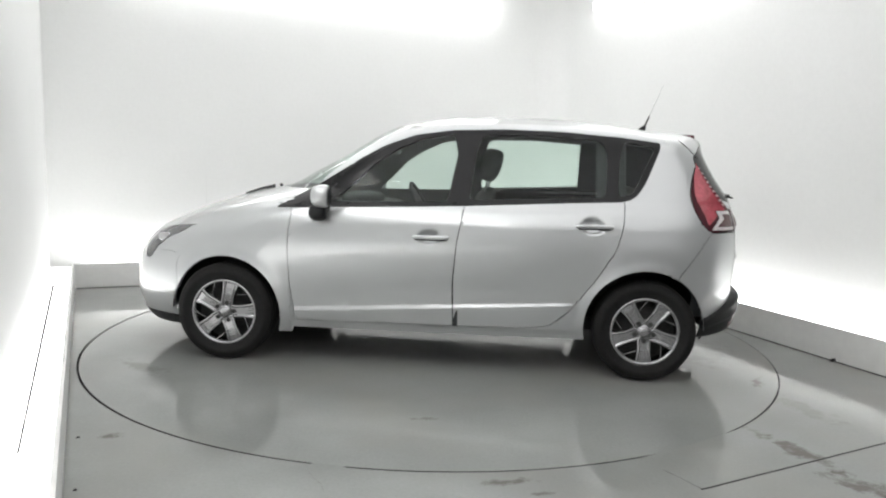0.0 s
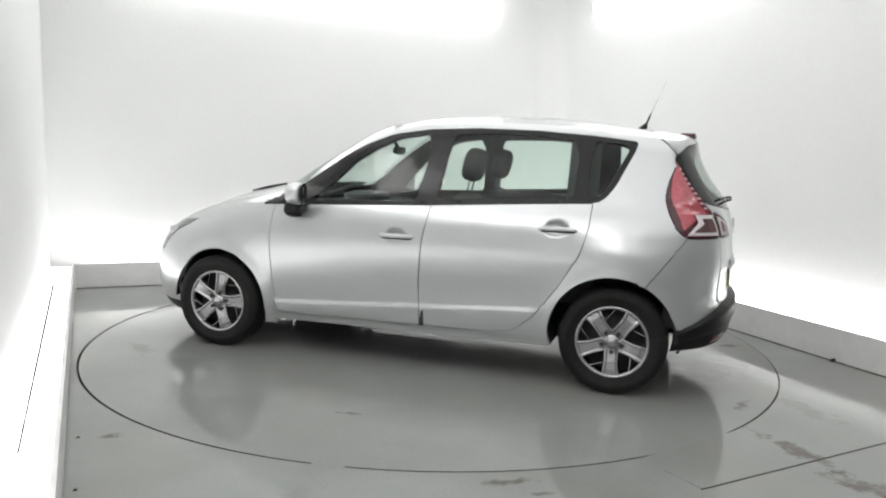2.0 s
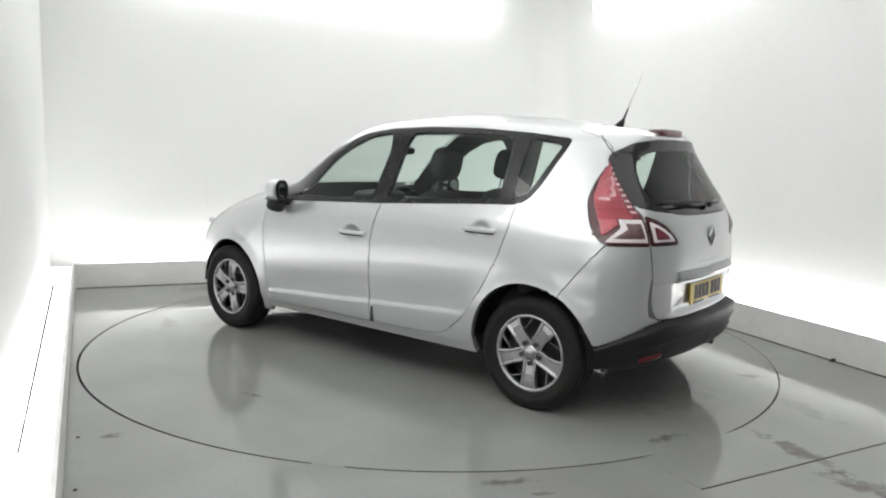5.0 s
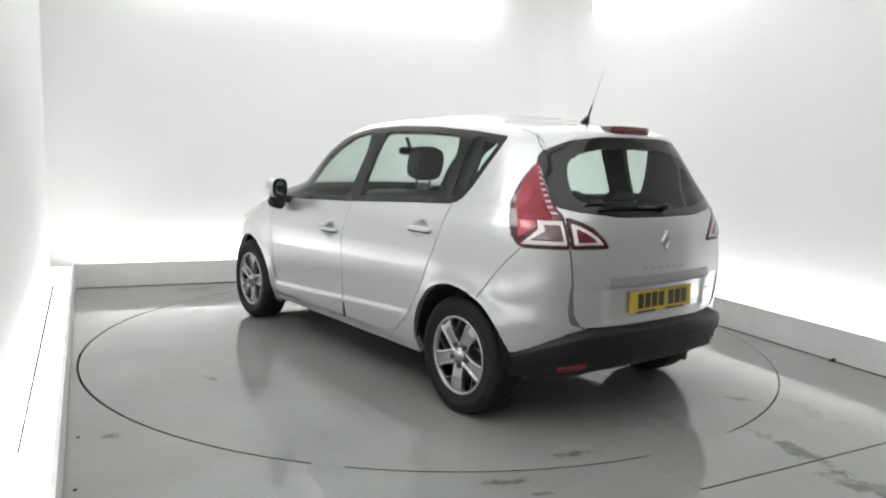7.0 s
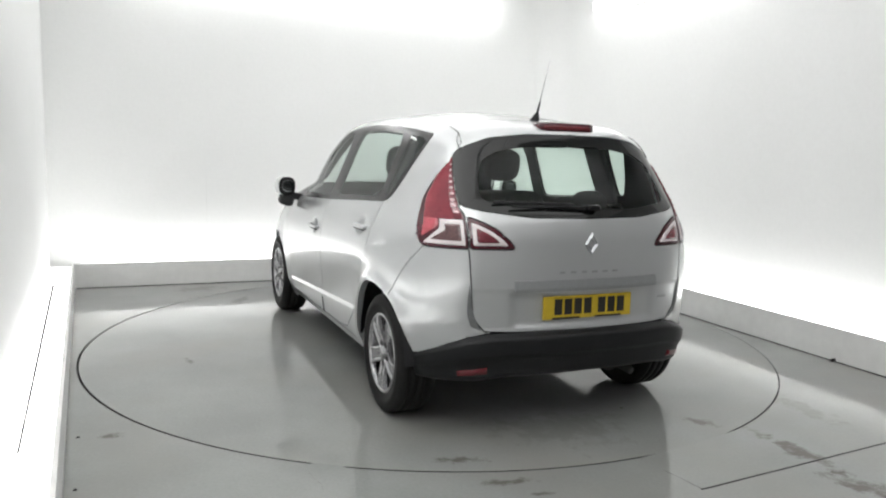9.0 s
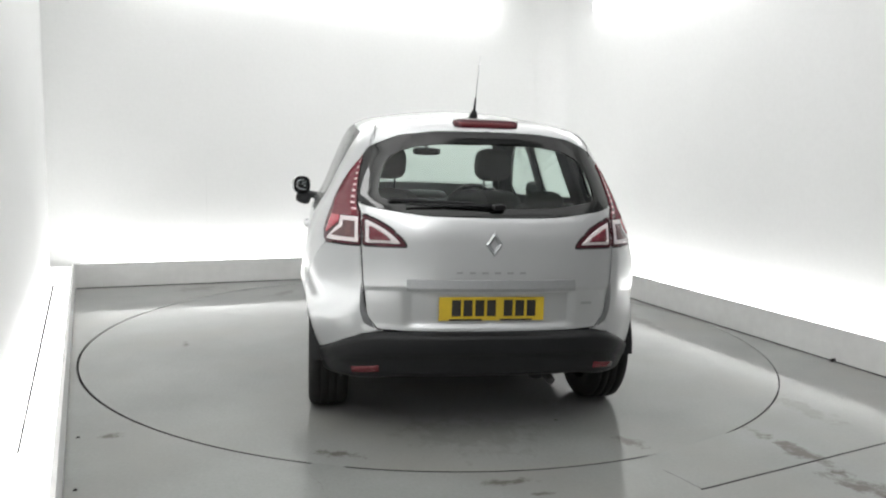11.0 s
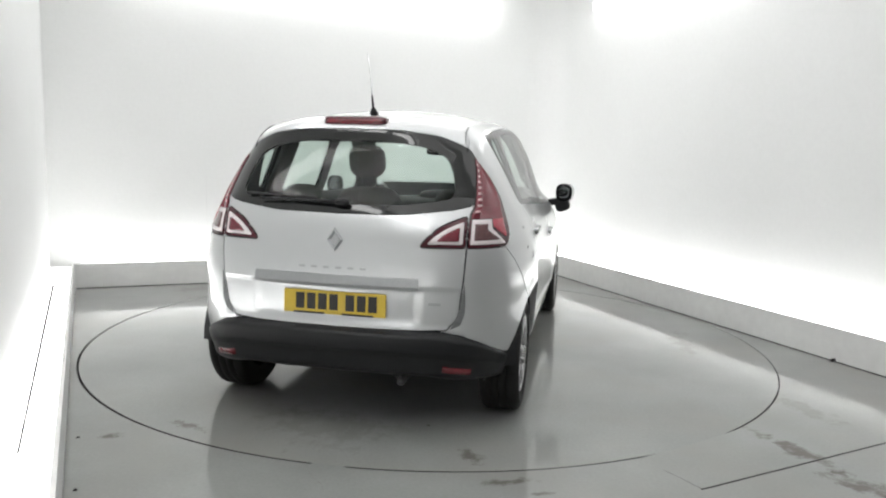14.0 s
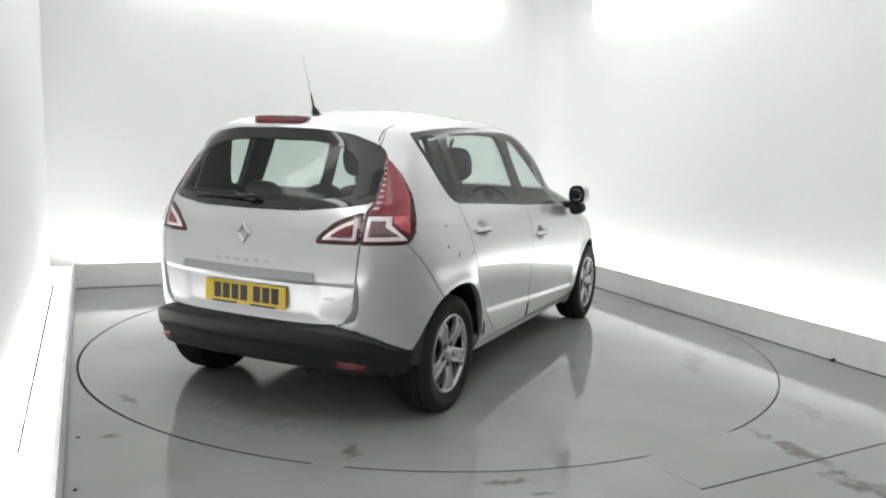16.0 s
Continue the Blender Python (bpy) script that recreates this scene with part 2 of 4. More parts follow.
def hall():
    w, t = RIGHT - LEFT, 0.12
    setting("wall_back", boxed(((RIGHT + LEFT) / 2, BACK + GAP + t / 2, CEIL / 2), (w + 2.2, t, CEIL)), M_WALL, HALL, "plain white painted wall above a glowing light trough")
    setting("wall_right", boxed((RIGHT + GAP + t / 2, (BACK + GAP + TURN_Y) / 2, CEIL / 2), (t, BACK + GAP - TURN_Y, CEIL)), M_WALL, HALL, "plain white painted wall above a glowing light trough")
    # added out of view; its grey darkens what the car's flank mirrors
    setting("wall_entry", boxed((RIGHT + GAP + t / 2, (TURN_Y + FRONT) / 2, CEIL / 2), (t, TURN_Y - FRONT, CEIL)), M_DIM_WALL, HALL, "unseen wall greyed to dim the reflections in the car")
    setting("wall_left", boxed((-LEFT_GAP - t / 2, -2.0, CEIL / 2), (t, 10.4, CEIL)), M_WALL, LEFT_LINE, "plain white painted wall beside a wide light trough")
    # also out of view and greyed for darker reflections
    setting("wall_front", boxed(((RIGHT + LEFT) / 2, FRONT - t / 2, CEIL / 2), (w + 2.2, t, CEIL)), M_DIM_WALL, HALL, "unseen wall behind the viewer, greyed to dim reflections")
    setting("ceiling", boxed(((RIGHT + LEFT) / 2, (BACK + FRONT) / 2, CEIL + 0.05), (w + 2.4, BACK - FRONT + 2, 0.1)), M_WALL, HALL, "plain white painted ceiling")
    # rounded inner corner between the two far walls
    r, n = 0.35, 14
    cx, cy = RIGHT + GAP - r, BACK + GAP - r
    arc = [(cx + r * math.cos(math.pi / 2 * i / n), cy + r * math.sin(math.pi / 2 * i / n)) for i in range(n + 1)]
    v = [(a, b, z) for z in (0.0, CEIL) for a, b in arc] + [(cx + r + 0.02, cy + r + 0.02, 0.0), (cx + r + 0.02, cy + r + 0.02, CEIL)]
    f = [(i, i + 1, n + 2 + i, n + 1 + i) for i in range(n)]
    co = mesh_object("wall_corner", v, f, M_WALL)
    co.matrix_world = HALL
    tagged(co, "rounded white plaster corner between the walls", "wall", "", "structure")
    setting("trim_wall", boxed((-1.374, BACK + GAP - 0.001, 0.78), (0.004, 0.003, 0.62)), M_PLINTH, HALL, "faint upright joint in the white wall")
    # plinth boards with a light trough behind each
    b = 0.022
    setting("plinth_back", boxed(((RIGHT + LEFT) / 2 - 0.06, BACK + b / 2, PLINTH_H / 2), (w + 0.12, b, PLINTH_H), 0.003), M_PLINTH, HALL, "low white plinth board with a scuffed lower edge")
    setting("plinth_right", boxed((RIGHT + b / 2, (BACK + FRONT) / 2, PLINTH_H / 2), (b, BACK - FRONT, PLINTH_H), 0.003), M_PLINTH, HALL, "low white plinth board with a scuffed lower edge")
    setting("plinth_left", boxed((-b / 2, -1.827, PLINTH_H / 2), (b, 8.966, PLINTH_H), 0.003), M_PLINTH, LEFT_LINE, "low white plinth board in front of a light trough")
    for name, c, s, m in (("trough_light", ((RIGHT + LEFT) / 2, BACK + 0.16, 0.20), (w + 0.1, 0.2, 0.02), HALL),
                          ("trough_light", (RIGHT + 0.16, (BACK + TURN_Y) / 2, 0.20), (0.2, BACK - TURN_Y - 0.1, 0.02), HALL),
                          ("trough_light", (-0.118, -1.77, 0.20), (0.18, 8.86, 0.02), LEFT_LINE)):
        ob = part(name, boxed((c[0], c[1], 0.10), (s[0] - 0.02, s[1] - 0.02, 0.18), 0.004), M_PLINTH)
        part("diffuser", boxed(c, s, 0.004), M_LOW, ob, "glowing white diffuser")
        ob.matrix_world = m
        tagged(ob, "glowing white diffuser strip in the trough behind the plinth", "lamp", "trough lights along the walls")
    # dark strips put in for the shadow gap below the plinth boards
    setting("baseboard_back", boxed(((RIGHT + LEFT) / 2, BACK - 0.001, 0.003), (w + 0.2, 0.006, 0.006)), M_DARK, HALL, "dark strip for the shadowed joint at the foot of the plinth")
    setting("baseboard_right", boxed((RIGHT - 0.001, (BACK + FRONT) / 2, 0.003), (0.006, BACK - FRONT, 0.006)), M_DARK, HALL, "dark strip for the shadowed joint at the foot of the plinth")
    seam = boxed((-0.1445, -0.17, 0.2125), (0.009, 3.72, 0.003))
    for v in seam.verts:  # widened towards the back, where the glow would wash it out
        if v.co.y > 0:
            v.co.x = -0.1445 + (v.co.x + 0.1445) * 2.3
    setting("trim_trough", seam, M_DARK, LEFT_LINE, "thin dark joint along the glowing trough")
    # long light battens under the ceiling
    z = 3.05
    for name, c, s in (("light_batten", ((RIGHT + LEFT) / 2 - 0.15, BACK + GAP - 0.06, z), (4.1, 0.09, 0.10)),
                       ("light_batten", (RIGHT + GAP - 0.06, 0.75, z), (0.09, 2.6, 0.10))):
        t = (0.02 if s[0] < 0.2 else s[0] + 0.06, 0.02 if s[1] < 0.2 else s[1] + 0.06, 0.14)
        wall_side = (c[0] + (0.05 if s[0] < 0.2 else 0), c[1] + (0 if s[0] < 0.2 else (0.05 if c[1] > 0 else -0.05)), c[2])
        ob = part(name, boxed(wall_side, t, 0.004), M_PLINTH)
        part("diffuser", boxed(c, s, 0.02), M_HIGH, ob, "glowing white diffuser")
        ob.matrix_world = HALL
        tagged(ob, "long white glowing light batten fixed high on the wall", "lamp", "light battens round the walls")
    for y in (-4.6, -2.0):
        ob = part("light_batten", boxed((-LEFT_GAP + 0.01, y, 2.95), (0.02, 2.3, 0.38), 0.004), M_PLINTH)
        part("diffuser", boxed((-LEFT_GAP + 0.05, y, 2.95), (0.06, 2.24, 0.32), 0.02), M_LEFT, ob, "glowing white diffuser")
        ob.matrix_world = LEFT_LINE
        tagged(ob, "wide white glowing light batten fixed high on the wall", "lamp", "light battens round the walls")
    # unseen glowing panels added over the hall as even fill light
    for y in (-5.2, -3.6, -2.0, -0.4, 1.2):
        ob = part("ceiling_fill", boxed((-0.1, y, CEIL - 0.025), (4.4, 1.4, 0.05), 0.01), M_CEIL)
        ob.matrix_world = HALL
        tagged(ob, "unseen glowing panel added for fill light", "lamp", "ceiling light panels")
    # floor with a round opening, and the pit under it
    n, outer = 192, 9.0
    verts, faces = [], []
    for i in range(n):
        a = 2 * math.pi * i / n
        ca, sa = math.cos(a), math.sin(a)
        k = outer / max(abs(ca), abs(sa))
        r = TABLE_R + 0.005 - 0.004 * math.sin(a + 2.3)  # the joint is wider on one side
        verts += [(r * ca, r * sa, -0.05), (r * ca, r * sa, 0.0), (k * ca, k * sa, 0.0)]
    for i in range(n):
        j = (i + 1) % n
        faces += [(3 * i, 3 * j, 3 * j + 1, 3 * i + 1), (3 * i + 1, 3 * j + 1, 3 * j + 2, 3 * i + 2)]
    fl = mesh_object("floor", verts, faces, M_FLOOR, smooth=False)
    tagged(fl, "grey painted concrete floor, glossy with brown dirt smears", "floor", "", "structure")
    pit = mesh_object("ground", [(-3, -3, -0.06), (3, -3, -0.06), (3, 3, -0.06), (-3, 3, -0.06)], [(0, 1, 2, 3)], M_DARK, smooth=False)
    tagged(pit, "dark pit under the turntable", "pit", "", "structure")
    # stretches of the round joint that are filled with dirt and paint
    for lo, hi in ((-65.6, -49.0), (-102.5, -98.5)):
        bm = bmesh.new()
        rows = []
        for k in range(25):
            a = math.radians(lo + (hi - lo) * k / 24)
            w = 0.010 * min(1.0, 4 * k / 24, 4 * (24 - k) / 24)
            rows.append([bm.verts.new((r * math.cos(a), r * math.sin(a), 0.0012)) for r in (TABLE_R - 0.001 - w, TABLE_R + 0.001 + w)])
        for p, q in zip(rows, rows[1:]):
            bm.faces.new((p[0], p[1], q[1], q[0]))
        setting("trim_filler", bm, M_FLOOR, Matrix(), "grey dirt filling the turntable joint")
    # hairline cracks in the floor paint
    for line in (((-0.54, -2.466), (-0.515, -2.50), (-0.494, -2.545), (-0.45, -2.60), (-0.434, -2.66)), ((1.074, -2.38), (1.12, -2.44), (1.15, -2.50), (1.188, -2.563))):
        bm = bmesh.new()
        for (x0, y0), (x1, y1) in zip(line, line[1:]):
            tube(bm, (x0, y0, 0.0), (x1, y1, 0.0), 0.0010, segs=6)
        setting("trim_crack", bm, M_CRACK, Matrix(), "hairline crack in the floor paint")
    for x, y in ((-1.683, -2.17), (-1.436, -2.713)):
        ob = part("bolt_head", tube(boxed((0, 0, 0.0015), (0.013, 0.013, 0.003), 0.001), (0, 0, 0.002), (0, 0, 0.006), 0.005, segs=8), M_DARK)
        ob.matrix_world = Matrix.Translation((x, y, 0))
        tagged(ob, "small dark bolt head set in the grey floor", "bolt", "bolts in the floor")
    # joint in the floor paint in front of the table
    setting("trim_floor", boxed((1.2, 0, 0.0005), (2.4, 0.008, 0.002)), M_DARK, HALL @ pose(0.11, -2.825, 0, 0, 0, 4.5), "thin dark joint line in the floor")
    bm = bmesh.new()
    box(bm, (0, 0, 0), (0.05, 0.02, 0.02), bevel=0.005)
    setting("trim_drain", bm, M_DARK, HALL @ Matrix.Translation((RIGHT - 0.012, -1.52, 0.012)), "small dark stub at the foot of the plinth")


def turntable():
    top = new("turntable", None)
    v, f = lathe([(0.0, 0.0), (1.2, 0.0), (2.0, 0.0), (TABLE_R - 0.0085, 0.0)], 192, "z")
    mesh_object("deck", v, f, M_TABLE, top, "grey painted deck with dirt marks", smooth=False)
    # dark ring added to the deck's rim so the joint reads darker
    v, f = lathe([(TABLE_R - 0.0085, 0.0), (TABLE_R - 0.007, -0.0005), (TABLE_R - 0.0062, -0.003), (TABLE_R - 0.006, -0.05)], 192, "z")
    mesh_object("edge_ring", v, f, M_DARK, top, "dark ring added to strengthen the joint line", smooth=False)
    return tagged(top, "round grey painted turntable set flush in the floor", "turntable")


hall()
table = turntable()


# ---------------------------------------------------------------- the car's outer skin
def curve(*keys):
    """A smooth curve through (x, y) keys that does not overshoot."""
    k = np.array(keys, float)
    x, y = k[:, 0], k[:, 1]
    d = np.diff(y) / np.diff(x)
    s = np.zeros_like(y)
    s[0], s[-1] = d[0], d[-1]
    for i in range(1, len(y) - 1):
        if d[i - 1] * d[i] > 0:
            s[i] = 2 * d[i - 1] * d[i] / (d[i - 1] + d[i])

    def f(q):
        q = np.clip(np.asarray(q, float), x[0], x[-1])
        i = np.clip(np.searchsorted(x, q) - 1, 0, len(x) - 2)
        h = x[i + 1] - x[i]
        t = (q - x[i]) / h
        return ((2 * t ** 3 - 3 * t ** 2 + 1) * y[i] + (t ** 3 - 2 * t ** 2 + t) * h * s[i]
                + (-2 * t ** 3 + 3 * t ** 2) * y[i + 1] + (t ** 3 - t ** 2) * h * s[i + 1])
    return f


def smooth(a, b, q):
    t = np.clip((q - a) / (b - a), 0, 1)
    return t * t * (3 - 2 * t)


# x forward from the rear axle, y to the car's left, z up from the ground
V0, V1 = 0.19, 1.605
REAR = curve((0.16, -0.60), (0.30, -0.64), (0.50, -0.655), (0.75, -0.668), (0.97, -0.655), (1.06, -0.635), (1.13, -0.605), (1.22, -0.56),
             (1.465, -0.455), (1.55, -0.41), (1.59, -0.38), (1.605, -0.345))
NOSE = curve((0.16, 3.50), (0.26, 3.58), (0.42, 3.62), (0.55, 3.61), (0.65, 3.58), (0.74, 3.52), (0.82, 3.43), (0.88, 3.32), (0.95, 3.16),
             (1.02, 2.97), (1.08, 2.76), (1.12, 2.58), (1.15, 2.47), (1.27, 2.28), (1.41, 2.04), (1.50, 1.89), (1.56, 1.77), (1.59, 1.69), (1.605, 1.60))
WIDE = curve((0.16, 0.79), (0.22, 0.835), (0.30, 0.862), (0.42, 0.880), (0.60, 0.894), (0.80, 0.904), (0.93, 0.892), (1.02, 0.865), (1.08, 0.832),
             (1.13, 0.805), (1.30, 0.738), (1.45, 0.680), (1.53, 0.640), (1.565, 0.605), (1.59, 0.555), (1.605, 0.48))
TAIL_ROUND = curve((0, 0), (0.25, 0.008), (0.48, 0.034), (0.62, 0.064), (0.73, 0.105), (0.82, 0.175), (0.90, 0.29), (0.95, 0.44), (0.98, 0.62), (1, 0.9))
NOSE_ROUND = curve((0, 0), (0.3, 0.03), (0.5, 0.085), (0.7, 0.19), (0.82, 0.32), (0.92, 0.52), (0.97, 0.72), (1, 1.05))
TAIL_SCALE = curve((0.3, 1.0), (1.0, 1.0), (1.2, 0.75), (1.40, 0.58), (1.605, 0.55))
NOSE_SCALE = curve((0.9, 1.0), (1.05, 1.0), (1.23, 0.72), (1.43, 0.42), (1.605, 0.42))
ETA = np.linspace(0, 1, 400)
TAIL_INV = (TAIL_ROUND(ETA), NOSE_ROUND(ETA))
RIDE, NOSE_DOWN = 0.016, 0.3
HANDLES = ((1.375, 0.862), (0.355, 0.962))
ARCHES = ((0.012, 0.326, 0.372), (2.720, 0.326, 0.368))
ETA_END = 0.92
NR, NS, NF = 84, 250, 40


def bend(x):
    return np.where(x < 0.85, -0.068, -0.03) * (x - 0.85) ** 2


def side_width(x, v):
    """Half the car's width at x on the level v."""
    er = np.interp((x - REAR(v)) / TAIL_SCALE(v), TAIL_INV[0], ETA)
    ef = np.interp((NOSE(v) - x) / NOSE_SCALE(v), TAIL_INV[1], ETA)
    return WIDE(v) * er * ef


def relief(x, v):
    """Arch flares, the rising moulding low on the doors and the hollow over it."""
    d = np.zeros_like(x)
    for ax, az, ar in ARCHES:
        r = np.hypot(x - ax, v - az) - ar
        d += 0.013 * np.exp(-(r / 0.045) ** 2) * (r > -0.05) * smooth(0.25, 0.36, v)
    d += 0.012 * (1 - smooth(0.54, 0.66, v)) * (1 - smooth(-0.36, -0.10, x))
    d += 0.028 * np.exp(-((x + 0.12) / 0.34) ** 4) * np.exp(-((v - 0.64) / 0.25) ** 4)
    line = 0.362 + (2.25 - x) * 0.058
    along = smooth(0.40, 0.52, x) * (1 - smooth(2.22, 2.30, x))
    d += 0.012 * along * (1 - smooth(line - 0.006, line + 0.006, v)) * smooth(0.26, 0.30, v)
    d -= 0.004 * along * np.exp(-((v - line - 0.09) / 0.08) ** 2)
    for hx, hz in HANDLES:
        d -= 0.030 * np.exp(-(((x - hx) / 0.058) ** 2 + ((v - hz - 0.004) / 0.040) ** 2) ** 2)
    return d


def spoiler(x, y):
    """How far the rear edge of the roof is drawn up and back."""
    return 0.024 * (1 - smooth(-0.30, 0.02, x)) * (1 - smooth(0.28, 0.52, np.abs(y)))


def skin(u, v, out=0.0):
    """A point of the left half of the skin: u runs 0..3 from tail centre round the side to nose centre, v is the level."""
    u, v = np.broadcast_arrays(np.asarray(u, float), np.asarray(v, float))
    xr, xf, w = REAR(v), NOSE(v), WIDE(v)
    xa = xr + TAIL_SCALE(v) * TAIL_ROUND(ETA_END)
    xb = xf - NOSE_SCALE(v) * NOSE_ROUND(ETA_END)
    er = np.clip(u, 0, 1) * ETA_END
    ef = np.clip(3 - u, 0, 1) * ETA_END
    xs = xa + (xb - xa) * np.clip(u - 1, 0, 1)
    x = np.where(u < 1, xr + TAIL_SCALE(v) * TAIL_ROUND(er), np.where(u > 2, xf - NOSE_SCALE(v) * NOSE_ROUND(ef), xs))
    y = np.where(u < 1, w * er, np.where(u > 2, w * ef, side_width(xs, v)))
    y = y + relief(x, v) * smooth(0.6, 0.8, y)
    edge = 0.385 + 0.05 * (v - 0.56)
    hollow = (1 - smooth(edge - 0.01, edge + 0.055, y)) * smooth(0.548, 0.580, v) * (1 - smooth(0.728, 0.742, v))
    x = x + np.where(u < 1, 0.012 * hollow + 0.007 * (1 - smooth(0.730, 0.742, v)) * smooth(0.535, 0.56, v) * (1 - smooth(0.60, 0.63, y)), 0.0)
    z = v + bend(x) * smooth(1.10, 1.50, v)
    lift = spoiler(x, y) * smooth(1.50, 1.595, v)
    return np.stack([x - 0.9 * lift, y, z + lift], -1)


def inside(poly, a, b):
    """Signed distance of points (a, b) to a polygon, positive inside."""
    p = np.array(poly, float)
    q = np.roll(p, -1, 0)
    best = np.full(a.shape, 1e9)
    odd = np.zeros(a.shape, bool)
    for (x0, y0), (x1, y1) in zip(p, q):
        dx, dy = x1 - x0, y1 - y0
        t = np.clip(((a - x0) * dx + (b - y0) * dy) / (dx * dx + dy * dy + 1e-12), 0, 1)
        best = np.minimum(best, np.hypot(a - x0 - t * dx, b - y0 - t * dy))
        with np.errstate(divide="ignore", invalid="ignore"):
            cross = ((y0 > b) != (y1 > b)) & (a < dx * (b - y0) / (dy if dy else 1e-12) + x0)
        odd ^= cross
    return np.where(odd, best, -best)


def rounded(poly, r=0.03, n=4):
    """The polygon with its corners rounded off."""
    out = []
    p = [Vector(c) for c in poly]
    for i, c in enumerate(p):
        a, b = p[i - 1], p[(i + 1) % len(p)]
        da, db = (a - c), (b - c)
        k = min(r, da.length * 0.45, db.length * 0.45)
        s, e = c + da.normalized() * k, c + db.normalized() * k
        for j in range(n + 1):
            t = j / n
            out.append(tuple((1 - t) ** 2 * s + 2 * t * (1 - t) * c + t * t * e))
    return out


# window band and panes in (x, z)
BAND = rounded([(2.40, 1.015), (2.20, 1.135), (2.02, 1.245), (1.86, 1.345), (1.70, 1.435), (1.50, 1.507), (1.25, 1.543), (0.92, 1.554), (0.55, 1.545), (0.18, 1.517),
                (-0.075, 1.487), (-0.065, 1.44), (0.03, 1.23), (0.085, 1.15), (0.15, 1.117), (0.54, 1.098), (1.18, 1.062), (1.98, 1.032)], 0.03, 3)
PANE_FRONT = rounded([(2.03, 1.065), (1.90, 1.17), (1.75, 1.32), (1.60, 1.42), (1.44, 1.487), (1.245, 1.518), (1.215, 1.40), (1.25, 1.20), (1.27, 1.083)], 0.03, 3)
PANE_REAR = rounded([(1.135, 1.10), (1.115, 1.25), (1.09, 1.43), (1.06, 1.515), (0.70, 1.520), (0.30, 1.495), (0.265, 1.40), (0.275, 1.14)], 0.04, 3)
PANE_QUARTER = rounded([(0.20, 1.145), (0.19, 1.35), (0.17, 1.488), (0.02, 1.470), (-0.035, 1.452), (0.05, 1.275), (0.11, 1.165)], 0.03, 3)
FRONT_DOOR = rounded([(2.275, 1.045), (2.295, 0.75), (2.285, 0.53), (2.25, 0.285), (1.212, 0.292), (1.220, 0.58), (1.200, 0.83), (1.155, 1.08)], 0.02, 2)
REAR_DOOR = rounded([(1.155, 1.08), (1.200, 0.83), (1.220, 0.58), (1.212, 0.292), (0.74, 0.300), (0.60, 0.32), (0.47, 0.425), (0.32, 0.63), (0.205, 0.82), (0.165, 0.97), (0.155, 1.13)], 0.03, 2)
HEADLAMP = rounded([(3.36, 0.63), (3.38, 0.72), (3.31, 0.80), (3.17, 0.857), (2.97, 0.882), (3.04, 0.835), (3.16, 0.785), (3.25, 0.715), (3.31, 0.635)], 0.03, 3)
# tail details in (y, z)
REAR_GLASS = rounded([(-0.3, 1.498), (0.25, 1.492), (0.44, 1.47), (0.580, 1.415), (0.615, 1.37), (0.645, 1.25), (0.652, 1.140), (0.56, 1.117), (0.32, 1.088), (-0.3, 1.080)], 0.03, 3)
REAR_PANE = rounded([(-0.3, 1.435), (0.25, 1.43), (0.40, 1.41), (0.50, 1.36), (0.54, 1.26), (0.55, 1.165), (0.30, 1.13), (-0.3, 1.12)], 0.04, 3)
GATE_LAMP = rounded([(0.625, 0.937), (0.41, 0.937), (0.435, 0.975), (0.50, 1.035), (0.56, 1.065), (0.625, 1.09)], 0.015, 2)
GATE = [(-0.3, 1.70), (0.50, 1.70), (0.56, 1.44), (0.605, 1.37), (0.632, 1.25), (0.642, 1.13), (0.630, 1.09), (0.630, 0.93), (0.622, 0.78), (0.60, 0.60), (0.55, 0.537), (0.42, 0.53), (-0.3, 0.53)]
LAMP_EDGE = curve((0.93, -0.42), (0.95, -0.365), (1.03, -0.30), (1.10, -0.268), (1.17, -0.252), (1.25, -0.262), (1.33, -0.29), (1.40, -0.335))
LAMP_INNER = curve((0.93, 0.632), (1.09, 0.632), (1.13, 0.644), (1.25, 0.634), (1.37, 0.607), (1.41, 0.585))


def lamp_field(x, y, z):
    return np.minimum.reduce([LAMP_EDGE(z) - x, y - LAMP_INNER(z), z - 0.937, 1.395 - z])


def arch_field(i):
    ax, az, ar = ARCHES[i]
    return lambda x, y, z: np.where(y > 0.45, ar - np.hypot(x - ax, z - az), -1.0)


def on_side(poly):
    return lambda x, y, z: np.where((y > 0.4) & (x > -0.2), inside(poly, x, z), -1.0)


def on_tail(poly):
    return lambda x, y, z: np.where(x < 0.05, inside(poly, y, z), -1.0)


def bumper_top(x, y):
    """Height of the black bumper's upper edge along the tail."""
    return np.where(x < -0.2, np.interp(y, (0, 0.52, 0.62, 0.70, 0.76, 0.81, 0.85, 0.90), (0.533, 0.528, 0.505, 0.470, 0.432, 0.400, 0.372, 0.355)), 0.0)


